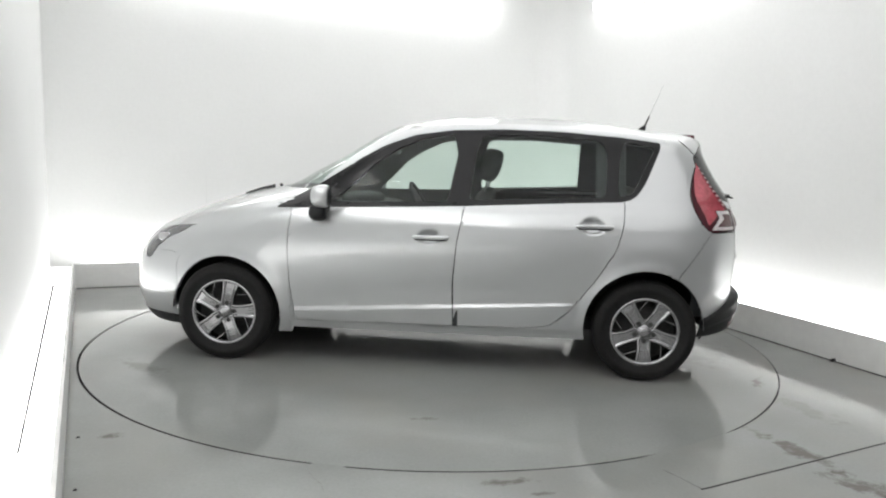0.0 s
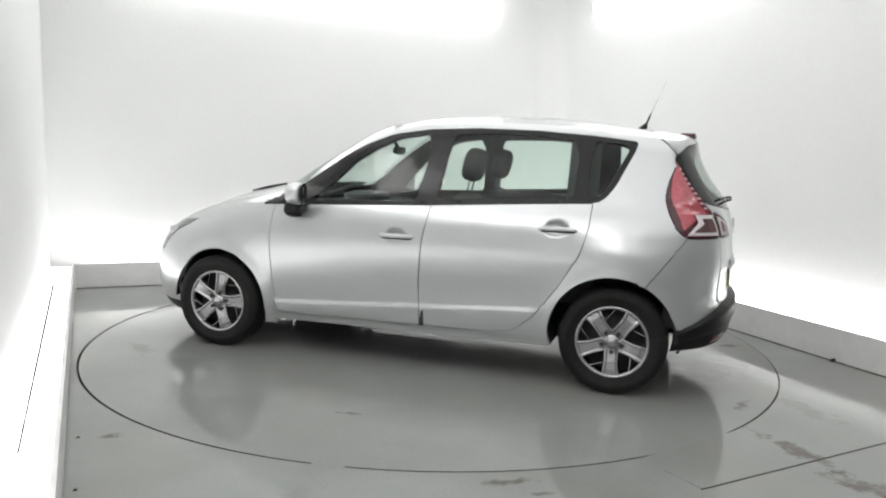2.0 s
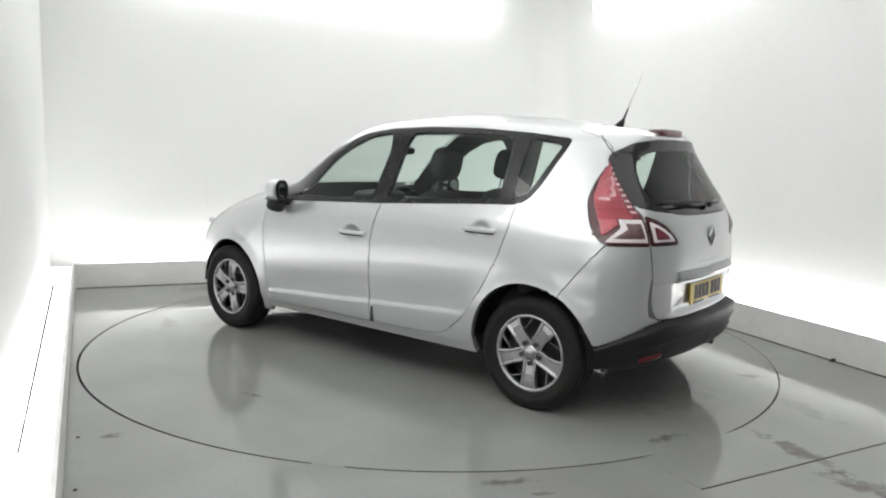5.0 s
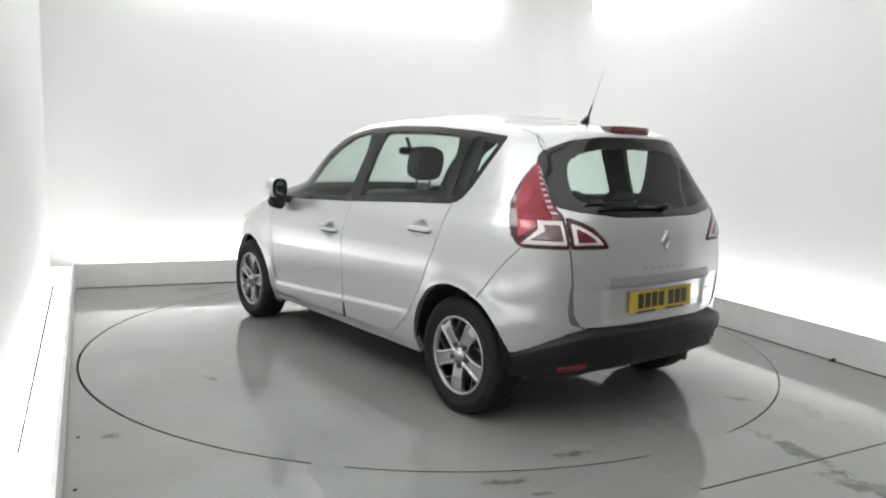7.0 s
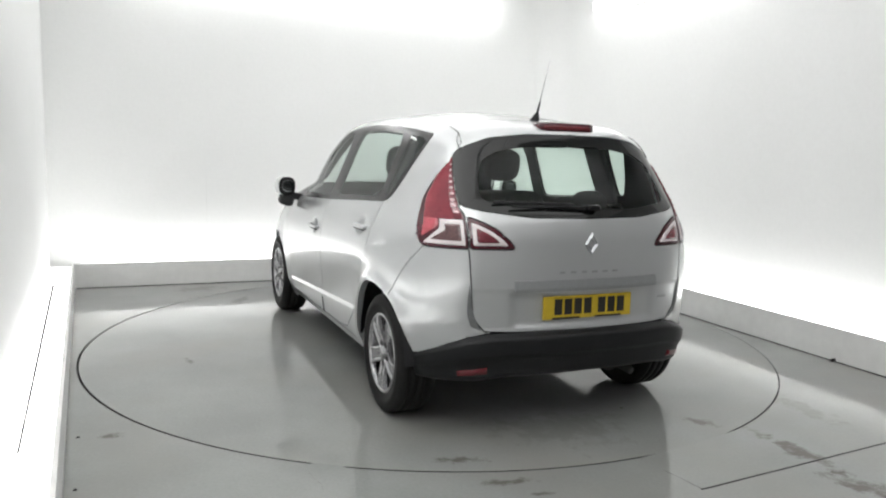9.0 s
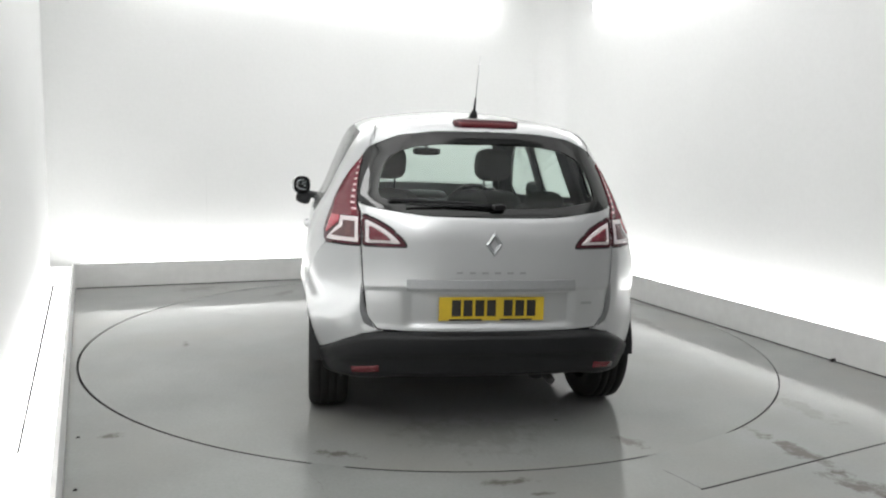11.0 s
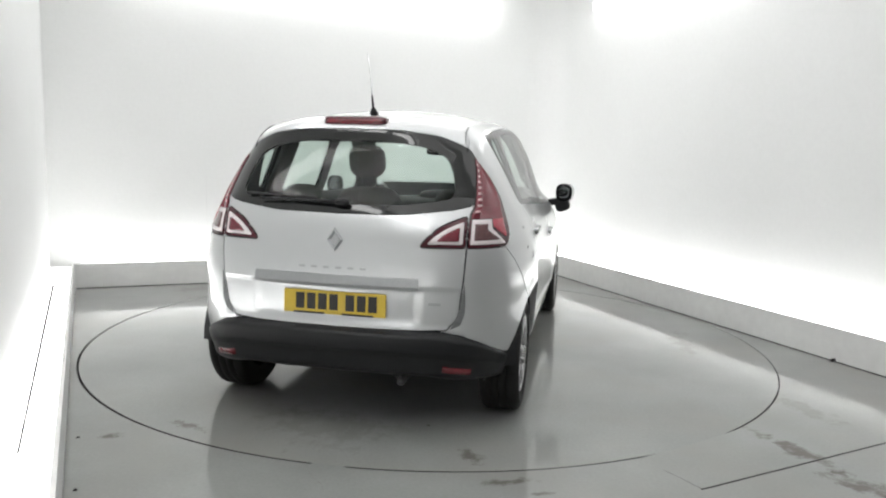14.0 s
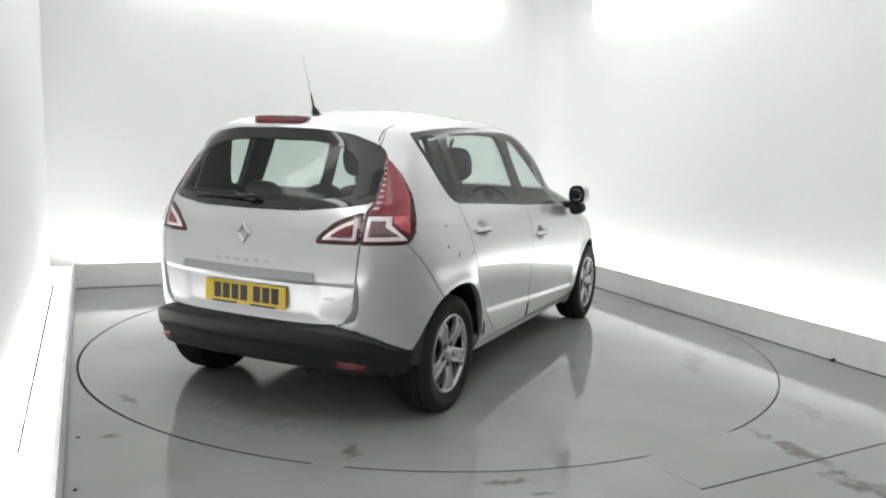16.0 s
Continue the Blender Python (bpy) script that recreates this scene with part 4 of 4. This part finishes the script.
def car():
    top = new("car", None)
    tagged(top, "silver five-door family car with black window band, on a turntable", "car")
    V, N, faces, zones, sides = build_skin()

    def cut(zone, s=0):
        return faces[(zones == zone) & ((sides == s) if s else True)]

    panel("body_shell", V, N, cut("shell"), M_PAINT, top, "silver painted body with roof and sills", gap=0.002, lip=0.035)
    panel("front_lip", V, N, cut("front_lip"), M_PLASTIC, top, "black lower lip of the front bumper", gap=0.0, lip=0.02, out=0.004)
    panel("bonnet", V, N, cut("bonnet"), M_PAINT, top)
    panel("front_bumper", V, N, cut("front_bumper"), M_PAINT, top, gap=0.0012)
    panel("windscreen", V, N, cut("windscreen"), M_SCREEN, top, "green-tinted windscreen", gap=0.0, lip=0.004).visible_shadow = False
    gate = panel("tailgate", V, N, cut("gate"), M_PAINT, top, "silver tailgate with roof spoiler")
    panel("window_border", V, N, cut("glass_border"), M_FRIT, gate, "black border of the rear window", gap=0.0005, lip=0.012)
    panel("rear_window", V, N, cut("rear_pane"), M_GLASS, gate, "dark tinted rear window", gap=0.0, lip=0.0).visible_shadow = False
    cz = V[faces].mean(1)
    hidden = (zones == "shell") & (cz[:, 2] > 1.07) & (np.abs(cz[:, 1]) > 0.50) & (cz[:, 0] < 2.25)
    for s in (1, -1):
        panel("pillar_lining", V, N, faces[hidden & (sides == s)], M_LINING, top, "dark lining of the cabin pillars", gap=0.0, lip=0.0, out=-0.035)
        panel("frame_lining", V, N, cut("trim", s), M_LINING, top, "dark inner window frames", gap=-0.004, lip=0.0, out=-0.024)
        panel("fender", V, N, cut("fender", s), M_PAINT, top, gap=0.0012, lip=0.03)
        door = panel("front_door", V, N, cut("front_door", s), M_PAINT, top)
        handle(door, 1.375, 0.862, s)
        door = panel("rear_door", V, N, cut("rear_door", s), M_PAINT, top)
        handle(door, 0.355, 0.962, s)
        panel("bumper_corner", V, N, cut("bumper_corner", s), M_PAINT, top, "silver corner of the rear bumper")
        band = panel("window_frame", V, N, cut("trim", s), M_BLACK, top, "glossy black window frame and pillars", gap=0.0005, lip=0.022)
        for z in ("pane_front", "pane_rear", "pane_quarter"):
            panel("window_pane", V, N, cut(z, s), M_GLASS, band, "green-tinted side window", gap=0.0, lip=0.0).visible_shadow = False
        lamp = panel("headlamp", V, N, cut("headlamp", s), M_HEADLAMP, top, "dark swept-back headlamp", lip=0.02, out=0.002)
        y = side_y(3.20, 0.775)
        part("reflector", blob(bmesh.new(), (3.20, s * y, 0.785), (0.085, 0.020, 0.060), None, 3), M_CHROME, lamp, "bright round reflector", smooth=True)
        # tail lamp on the corner, and its inner piece on the tailgate
        lamp = panel("tail_lamp", V, N, cut("lamp", s), M_DARKRED, top, "tall red tail lamp with dark surround", lip=0.03, out=0.003)
        stepped_lens(1.072, 1.365, 0.27, 0.90, s, 0.005, lamp)
        part("dark_lens", lamp_plate(1.075, 1.355, 0.05, 0.29, s, 0.004, 0.003), M_REDDEEP, lamp, "strip of small red lights", smooth=True)
        part("clear_lens", lamp_plate(0.953, 1.070, 0.06, 0.60, s, 0.004, 0.004, 0.93), M_CLEARLENS, lamp, "pale frame round the lower lens", smooth=True)
        part("red_lens", lamp_plate(0.985, 1.0715, 0.63, 0.90, s, 0.004, 0.004, 0.92, 0.90), M_RED, lamp, "bright red lens", smooth=True)
        part("grey_lens", lamp_plate(0.972, 1.048, 0.14, 0.48, s, 0.0085, 0.002, 0.78), M_SMOKE, lamp, "dark grey lower lens", smooth=True)
        for k in range(9):
            z0 = 1.10 + 0.028 * k
            part("light_dot", lamp_plate(z0, z0 + 0.011, 0.09, 0.25, s, 0.0075, 0.003), M_DOT, lamp)
        inner = panel("gate_lamp", V, N, cut("gate_lamp", s), M_DARKRED, top, "dark red lamp piece on the tailgate", lip=0.02, out=0.003)
        part("clear_lens", tail_plate([(0.610, 0.953), (0.445, 0.953), (0.475, 0.985), (0.525, 1.022), (0.570, 1.045), (0.610, 1.062)], s, 0.004, 0.003), M_CLEARLENS, inner, "pale frame of the lamp", smooth=True)
        part("red_lens", tail_plate([(0.592, 0.967), (0.487, 0.967), (0.510, 0.990), (0.545, 1.012), (0.592, 1.036)], s, 0.008, 0.003), M_REDDEEP, inner, "dark red lens", smooth=True)
        roof_seam(top, s)
        # grey plate on the skin; its colour stands in for the gap's shade
        part("gate_gap_shade", tail_plate([(0.628, 0.770), (0.634, 0.700), (0.632, 0.620), (0.612, 0.560), (0.560, 0.538), (0.588, 0.572), (0.606, 0.640), (0.618, 0.710)], s, 0.0005, 0.002),
             M_GAP, top, "grey plate painted as the shaded gap between tailgate and bumper", smooth=True)
        for x, z, w, h in ((1.196, 0.292, 0.028, 0.105),) + (((0.432, 0.325, 0.034, 0.085),) if s < 0 else ()):
            door_wedge(top, x, z, w, h, s)
        for x, y in ((0.0, 0.772), (2.724, 0.794)):
            wheel(top, x, s * y, s, 22 if x else 0)
        door_mirror(top, s)
    rear_bumper(top)
    underside(top)
    cabin(top)
    fittings(top, gate)
    return top


def side_y(x, z):
    x, z = np.array(x), np.array(z)
    return float(side_width(x, z) + relief(x, z))


def roof_seam(top, s):
    """Dark shut line that runs from the lamp's peak up to the roof."""
    bm = bmesh.new()
    rows = []
    for k in range(9):
        t = k / 8
        x, z = -0.318 + 0.115 * t, 1.392 + 0.115 * t
        us = np.linspace(0.4, 1.5, 500)
        v = np.full_like(us, z)
        for _ in range(4):
            v += z - skin(us, v)[:, 2]
        u = float(us[np.argmin(np.abs(skin(us, v)[:, 0] - x))])
        p, n = skin_at(u, z)
        side = Vector((1, 0, -1)).normalized() * 0.004
        rows.append([bm.verts.new((q.x, s * q.y, q.z)) for q in (p - side + n * 0.0005, p + n * 0.002, p + side + n * 0.0005)])
    for a, b in zip(rows, rows[1:]):
        for i in range(2):
            bm.faces.new((a[i], a[i + 1], b[i + 1], b[i]))
    part("roof_seam", bm, M_BLACK, top, "dark shut line above the tail lamp")


def door_wedge(top, x, z, w, h, s):
    """A small dark wedge at the lower end of a door, following the side."""
    bm = bmesh.new()
    rows = []
    for k in range(7):
        t = k / 6
        half = w * (1 - t) ** 0.7 / 2 + 0.004
        zz = z + h * t
        row = []
        for e, o in ((-1, 0.000), (-0.9, 0.004), (0.9, 0.004), (1, 0.000)):
            xx = x - w / 2 + half * (1 + e)
            row.append(bm.verts.new((xx, s * (side_y(xx, zz) + o), zz)))
        rows.append(row)
    for a, b in zip(rows, rows[1:]):
        for i in range(3):
            bm.faces.new((a[i], a[i + 1], b[i + 1], b[i]))
    part("door_wedge", bm, M_LINING, top, "small dark wedge at the foot of the door")


BUMPER_FACE = curve((0, 0.0), (0.03, 0.55), (0.09, 0.92), (0.25, 1.0), (0.43, 0.97), (0.50, 0.74), (0.85, 0.56), (0.95, 0.15), (1.0, -0.9))


def bumper_point(u, t, out=0.0):
    """A point of the black rear bumper: u round the tail as in skin(), t from its upper edge down."""
    p0 = skin(u, 0.42)
    zt = float(bumper_top(np.array(min(p0[0], -0.21)), np.array(p0[1])))
    zb = float(np.interp(p0[1], (0, 0.45, 0.6, 0.80, 0.9), (0.300, 0.295, 0.275, 0.265, 0.26)))
    n = Vector(skin_at(u, 0.42)[1])
    n.z = 0
    n.normalize()
    bulge = 0.050 * float(1 - smooth(0.55, 0.88, np.array(p0[1]))) + 0.009
    z = zt + (zb - zt) * t
    return Vector(skin(u, max(z, V0))) + n * (bulge * float(BUMPER_FACE(t)) + out)


def rear_bumper(top):
    """Black lower bumper, proud of the body, round from one rear wheel to the other."""
    rows = 22
    half = [[bumper_point(u, i / rows) for i in range(rows + 1)] for u in np.linspace(0, 0.988, 48)]
    cols = [[Vector((p.x, -p.y, p.z)) for p in c] for c in half[:0:-1]] + half
    verts = [p for c in cols for p in c]
    k = rows + 1
    faces = [(i * k + j, i * k + j + 1, (i + 1) * k + j + 1, (i + 1) * k + j) for i in range(len(cols) - 1) for j in range(rows)]
    b = mesh_object("rear_bumper", verts, faces, M_PLASTIC, top, "black grained plastic rear bumper")
    for s in (1, -1):
        bm = bmesh.new()
        g = []
        for i in range(5):
            row = []
            for j in range(9):
                e = 0.003 if i in (0, 4) or j in (0, 8) else 0.007
                p = bumper_point(0.66 + 0.155 * j / 8, 0.66 + 0.135 * i / 4, e)
                row.append(bm.verts.new((p.x, s * p.y, p.z)))
            g.append(row)
        for i in range(4):
            for j in range(8):
                bm.faces.new((g[i][j], g[i][j + 1], g[i + 1][j + 1], g[i + 1][j]))
        part("reflector", bm, M_REFLECTOR, b, "red reflector low in the bumper", smooth=True)
    return b


def underside(top):
    bm = bmesh.new()
    box(bm, (1.36, 0, 0.27), (1.96, 1.50, 0.10), bevel=0.02)
    box(bm, (1.45, 0, 0.27), (3.4, 1.08, 0.10), bevel=0.03)
    box(bm, (-0.36, 0, 0.385), (0.40, 1.15, 0.08), bevel=0.03)
    part("floor_pan", bm, M_PLASTIC, top, "dark underside")
    bm = bmesh.new()
    tube(bm, (-0.08, -0.30, 0.30), (-0.46, -0.30, 0.30), 0.07, segs=20)
    tube(bm, (-0.44, -0.33, 0.28), (-0.60, -0.33, 0.265), 0.022, segs=14)
    part("silencer", bm, M_DEEP, top, "dull exhaust silencer", smooth=True)
    part("axle_beam", tube(bmesh.new(), (0.05, -0.7, 0.29), (0.05, 0.7, 0.29), 0.05), M_DEEP, top, smooth=True)
    # dark wheel housings
    for ax, az, ar in ARCHES:
        for s in (1, -1):
            prof = [(ar - 0.004, 0.0), (ar + 0.012, -0.05), (ar + 0.012, -0.30), (0.0, -0.31)]
            v, f = lathe(prof, 40)
            v = [(a, b if s > 0 else -b, c) for a, b, c in v]
            keep = [q for q in f if sum(v[i][2] for i in q) / 4 > 0.0]
            ob = mesh_object("wheel_housing", v, keep, M_PLASTIC, top, "black wheel arch liner")
            ob.matrix_basis = Matrix.Translation((ax, s * 0.868, az))
    # dark inner lining behind the panels and the shut lines
    for s in (1, -1):
        u = np.linspace(0.95, 2.05, 90)
        v = np.linspace(0.24, 1.075, 30)
        U, W = np.meshgrid(u, v)
        P = skin(U, W) * np.array([1, s, 1]) - np.array([0, s * 0.04, 0])
        idx = np.arange(P.shape[0] * P.shape[1]).reshape(P.shape[:2])
        q = np.stack([idx[:-1, :-1], idx[:-1, 1:], idx[1:, 1:], idx[1:, :-1]], -1).reshape(-1, 4)
        P = P.reshape(-1, 3)
        c = P[q].mean(1)
        ok = np.ones(len(q), bool)
        for ax, az, ar in ARCHES:
            ok &= np.hypot(c[:, 0] - ax, c[:, 2] - az) > ar + 0.015
        mesh_object("door_lining", P, q[ok].tolist(), M_LINING, top, "dark lining inside the doors")
    # behind the tail
    u = np.linspace(0, 1.0, 30)
    v = np.linspace(0.40, 1.07, 20)
    for s in (1, -1):
        U, W = np.meshgrid(u, v)
        P = (skin(U, W) + np.array([0.04, 0, 0])) * np.array([1, s * 0.95, 1])
        idx = np.arange(P.shape[0] * P.shape[1]).reshape(P.shape[:2])
        q = np.stack([idx[:-1, :-1], idx[:-1, 1:], idx[1:, 1:], idx[1:, :-1]], -1).reshape(-1, 4)
        mesh_object("tail_lining", P.reshape(-1, 3), q.tolist(), M_LINING, top, "dark lining inside the tail")


def cabin(top):
    for y in (0.37, -0.37):
        seat(top, 1.185, y, 0.50, 1.335)
    for y in (0.45, 0.0, -0.45):
        seat(top, 0.22, y, 0.42, 1.10, -20)
    bm = blob(bmesh.new(), (2.0, 0, 0.86), (0.62, 1.42, 0.34), None, 4)
    dash = part("dashboard", bm, M_LINING, top, "dark grey dashboard", smooth=True)
    part("binnacle", blob(bmesh.new(), (1.98, 0.0, 1.04), (0.30, 0.42, 0.10), None, 3), M_LINING, dash, smooth=True)
    sw = new("steering_wheel", None)
    sw.parent = top
    sw.matrix_basis = pose(1.58, -0.37, 0.98, 0, -62, 0)
    v, f = [], []
    for i in range(40):
        a = 2 * math.pi * i / 40
        for j in range(10):
            b = 2 * math.pi * j / 10
            r = 0.185 + 0.014 * math.cos(b)
            v.append((r * math.cos(a), r * math.sin(a), 0.014 * math.sin(b)))
    for i in range(40):
        for j in range(10):
            f.append((i * 10 + j, i * 10 + (j + 1) % 10, ((i + 1) % 40) * 10 + (j + 1) % 10, ((i + 1) % 40) * 10 + j))
    mesh_object("wheel_rim", v, f, M_LINING, sw)
    part("boss", blob(bmesh.new(), (0, 0, -0.02), (0.34, 0.12, 0.06), None, 2.5), M_LINING, sw, smooth=True)
    mr = part("interior_mirror", blob(bmesh.new(), (1.72, 0, 1.40), (0.035, 0.22, 0.06), None, 3.5), M_BLACK, top, "dark interior mirror", smooth=True)
    part("mirror_stalk", tube(bmesh.new(), (1.73, 0, 1.42), (1.78, 0, 1.50), 0.014), M_BLACK, mr)
    part("load_cover", boxed((-0.22, 0, 1.02), (0.50, 1.20, 0.03), 0.01), M_LINING, top, "dark luggage cover")
    # roof lining and inner pillars
    xs, ys = np.linspace(-0.25, 1.55, 30), np.linspace(-0.55, 0.55, 17)
    v = [(x, y, float(1.60 + bend(np.array(x)) - 0.02 * (y / 0.55) ** 2 - 0.03 * (x < 0.0) * (-x / 0.25))) for x in xs for y in ys]
    f = [(i * 17 + j, i * 17 + j + 1, (i + 1) * 17 + j + 1, (i + 1) * 17 + j) for i in range(29) for j in range(16)]
    mesh_object("headlining", v, f, M_HEADLINING, top, "pale grey roof lining")
    for s in (1, -1):
        bm = bmesh.new()
        box(bm, (0, 0, 0), (0.19, 0.03, 0.44), Matrix.Translation((0.235, s * 0.655, 1.30)) @ pose(0, 0, 0, s * 22, 0, 0), 0.012)
        part("inner_pillar", bm, M_LINING, top, "dark trim of the rear door pillar")


def fittings(top, gate):
    # number plate: black bars stand for the writing
    p, n = tail_point(0.0, 0.645)
    frame_m = Matrix.Translation((p.x - 0.003, 0, 0.645)) @ pose(0, 0, 0, 0, 1, 0)
    pl = part("number_plate", boxed((-0.003, 0, 0), (0.008, 0.522, 0.116), 0.003, frame_m), M_YELLOW, top, "yellow number plate with black bars")
    ch, w, g = 0.079, 0.044, 0.0135
    ys = 0.198
    for k in range(7):
        if k == 4:
            ys -= 0.026
        part("bar", boxed((-0.0075, ys - w / 2, 0.004), (0.003, w, ch), 0.0, frame_m), M_INK, pl)
        ys -= w + g
    for y in (0.13, -0.12):
        part("bar", boxed((-0.0075, y, -0.0535), (0.003, 0.16, 0.010), 0.0, frame_m), M_INK, pl)
    # emblem: a plain lozenge ring
    p, n = tail_point(0.0, 0.958)
    bm = bmesh.new()
    m = Matrix.Translation(p) @ pose(0, 0, 0, 0, -90, 0) @ pose(0, 0, 0, 0, 0, 0)
    o = [(0.062, 0), (0, 0.043), (-0.062, 0), (0, -0.043)]
    i = [(0.030, 0), (0, 0.019), (-0.030, 0), (0, -0.019)]
    vo = [bm.verts.new(m @ Vector((a, b, 0.002))) for a, b in o]
    vm = [bm.verts.new(m @ Vector((a * 0.76, b * 0.76, 0.013))) for a, b in o]
    vi = [bm.verts.new(m @ Vector((a, b, 0.004))) for a, b in i]
    for k in range(4):
        l = (k + 1) % 4
        bm.faces.new((vo[k], vo[l], vm[l], vm[k])), bm.faces.new((vm[k], vm[l], vi[l], vi[k]))
    part("emblem", bm, M_SILVERTRIM, gate, "silver lozenge emblem")
    for k in range(6):
        y = 0.165 - 0.062 * k
        q, n = tail_point(y, 0.822, 0.002)
        part("letter_bar", boxed((0, 0, 0), (0.003, 0.030, 0.011), 0.001, Matrix.Translation(q)), M_SILVERTRIM, gate, "small silver bar")
    q, n = tail_point(-0.49, 0.665, 0.002)
    part("letter_bar", boxed((0, 0, 0), (0.003, 0.06, 0.014), 0.001, Matrix.Translation(q) @ pose(0, 0, 0, 0, 0, 10)), M_SILVERTRIM, gate, "small silver bar")
    # strip over the plate and the ledge line beside it
    bm = bmesh.new()
    rings = []
    for k in range(31):
        y = -0.415 + 0.83 * k / 30
        rings.append([bm.verts.new(tail_point(y, z, o)[0]) for z, o in ((0.788, 0.0), (0.786, 0.010), (0.748, 0.019), (0.741, 0.016), (0.739, 0.0))])
    for a, b in zip(rings, rings[1:]):
        for k in range(4):
            bm.faces.new((a[k], a[k + 1], b[k + 1], b[k]))
    bm.faces.new(rings[0]), bm.faces.new(rings[-1][::-1])
    part("grip_strip", bm, M_SILVERTRIM, gate, "satin silver grip strip over the plate")
    # high brake light on the spoiler
    bm = blob(bmesh.new(), (-0.345, 0, 1.533), (0.10, 0.335, 0.056), None, 6)
    part("brake_light", bm, M_DARKRED, gate, "dark red high brake light", smooth=True)
    part("lens", blob(bmesh.new(), (-0.372, 0, 1.533), (0.055, 0.300, 0.026), None, 5), M_REFLECTOR, gate, "red strip of the brake light", smooth=True)
    # wiper
    wp = new("wiper", None)
    wp.parent = top
    a, _ = tail_point(-0.02, 1.125, 0.025)
    b, _ = tail_point(0.42, 1.128, 0.03)
    bm = bmesh.new()
    tube(bm, a, b, 0.011, 0.006)
    part("arm", bm, M_BLACK, wp, smooth=True)
    bm = blob(bmesh.new(), (a.x, a.y, a.z), (0.036, 0.08, 0.036), None, 2.5)
    part("pivot", bm, M_BLACK, wp, smooth=True)
    c, _ = tail_point(0.50, 1.150, 0.018)
    d, _ = tail_point(0.10, 1.142, 0.018)
    part("blade", tube(bmesh.new(), c, d, 0.007), M_PLASTIC, wp)
    # aerial
    ae = new("aerial", None)
    ae.parent = top
    part("base", tube(bmesh.new(), (-0.045, 0, 1.575), (-0.072, 0, 1.618), 0.030, 0.013, 20), M_BLACK, ae, smooth=True)
    part("mast_foot", tube(bmesh.new(), (-0.064, 0, 1.60), (-0.098, 0, 1.686), 0.0085, 0.005, 10), M_BLACK, ae, smooth=True)
    part("mast", tube(bmesh.new(), (-0.097, 0, 1.684), (-0.183, 0, 1.90), 0.0026, 0.0014, 8), M_CHROME, ae, "thin bright whip", smooth=True)
    # small scuffs on the offside rear quarter
    for x, z, w, h, turn in ((-0.066, 1.005, 0.05, 0.008, 20), (-0.093, 0.903, 0.022, 0.018, 0), (0.0, 0.856, 0.06, 0.009, -35), (0.172, 0.846, 0.05, 0.007, -30)):
        y = float(side_width(np.array(x), np.array(z)) + relief(np.array(x), np.array(z)))
        bm = blob(bmesh.new(), (0, 0, 0), (w, 0.004, h), Matrix.Translation((x, -y, z)) @ pose(0, 0, 0, 0, turn, 8 if x < 0.1 else 2), 2.0, 10, 6)
        part("scuff", bm, M_DEEP, top, "dark paint scuff", smooth=True)
    # windscreen wipers lying on the cowl
    bm = bmesh.new()
    for e in (1, -1):
        pts = []
        for x, y in ((2.74, 0.40), (2.69, 0.24), (2.64, 0.08)):
            z = min((abs(float(skin(u, v)[0]) - x) + abs(float(skin(u, v)[1]) - y), float(skin(u, v)[2])) for u in np.linspace(2.35, 3, 40) for v in np.linspace(0.95, 1.15, 41))[1]
            pts.append((x, e * y, z + 0.012))
        tube(bm, pts[0], pts[1], 0.007, 0.011)
        tube(bm, pts[1], pts[2], 0.011, 0.012)
    part("windscreen_wiper", bm, M_BLACK, top)


the_car = car()

CAR_SHIFT = Matrix.Translation((-1.4415, 0.0360, RIDE)) @ pose(0, 0, 0, 0, NOSE_DOWN, 0)
# seconds and the car's heading
HEADINGS = ((0, 174.06), (2, 160.86), (4, 147.40), (6, 133.74), (8, 119.90), (10, 105.93), (12, 91.86), (14, 77.75), (16, 63.62))


def motions():
    walk(the_car, [(t, pose(0, 0, 0, 0, 0, a) @ CAR_SHIFT) for t, a in HEADINGS])
    walk(table, [(t, pose(0, 0, 0, 0, 0, a)) for t, a in HEADINGS])


motions()
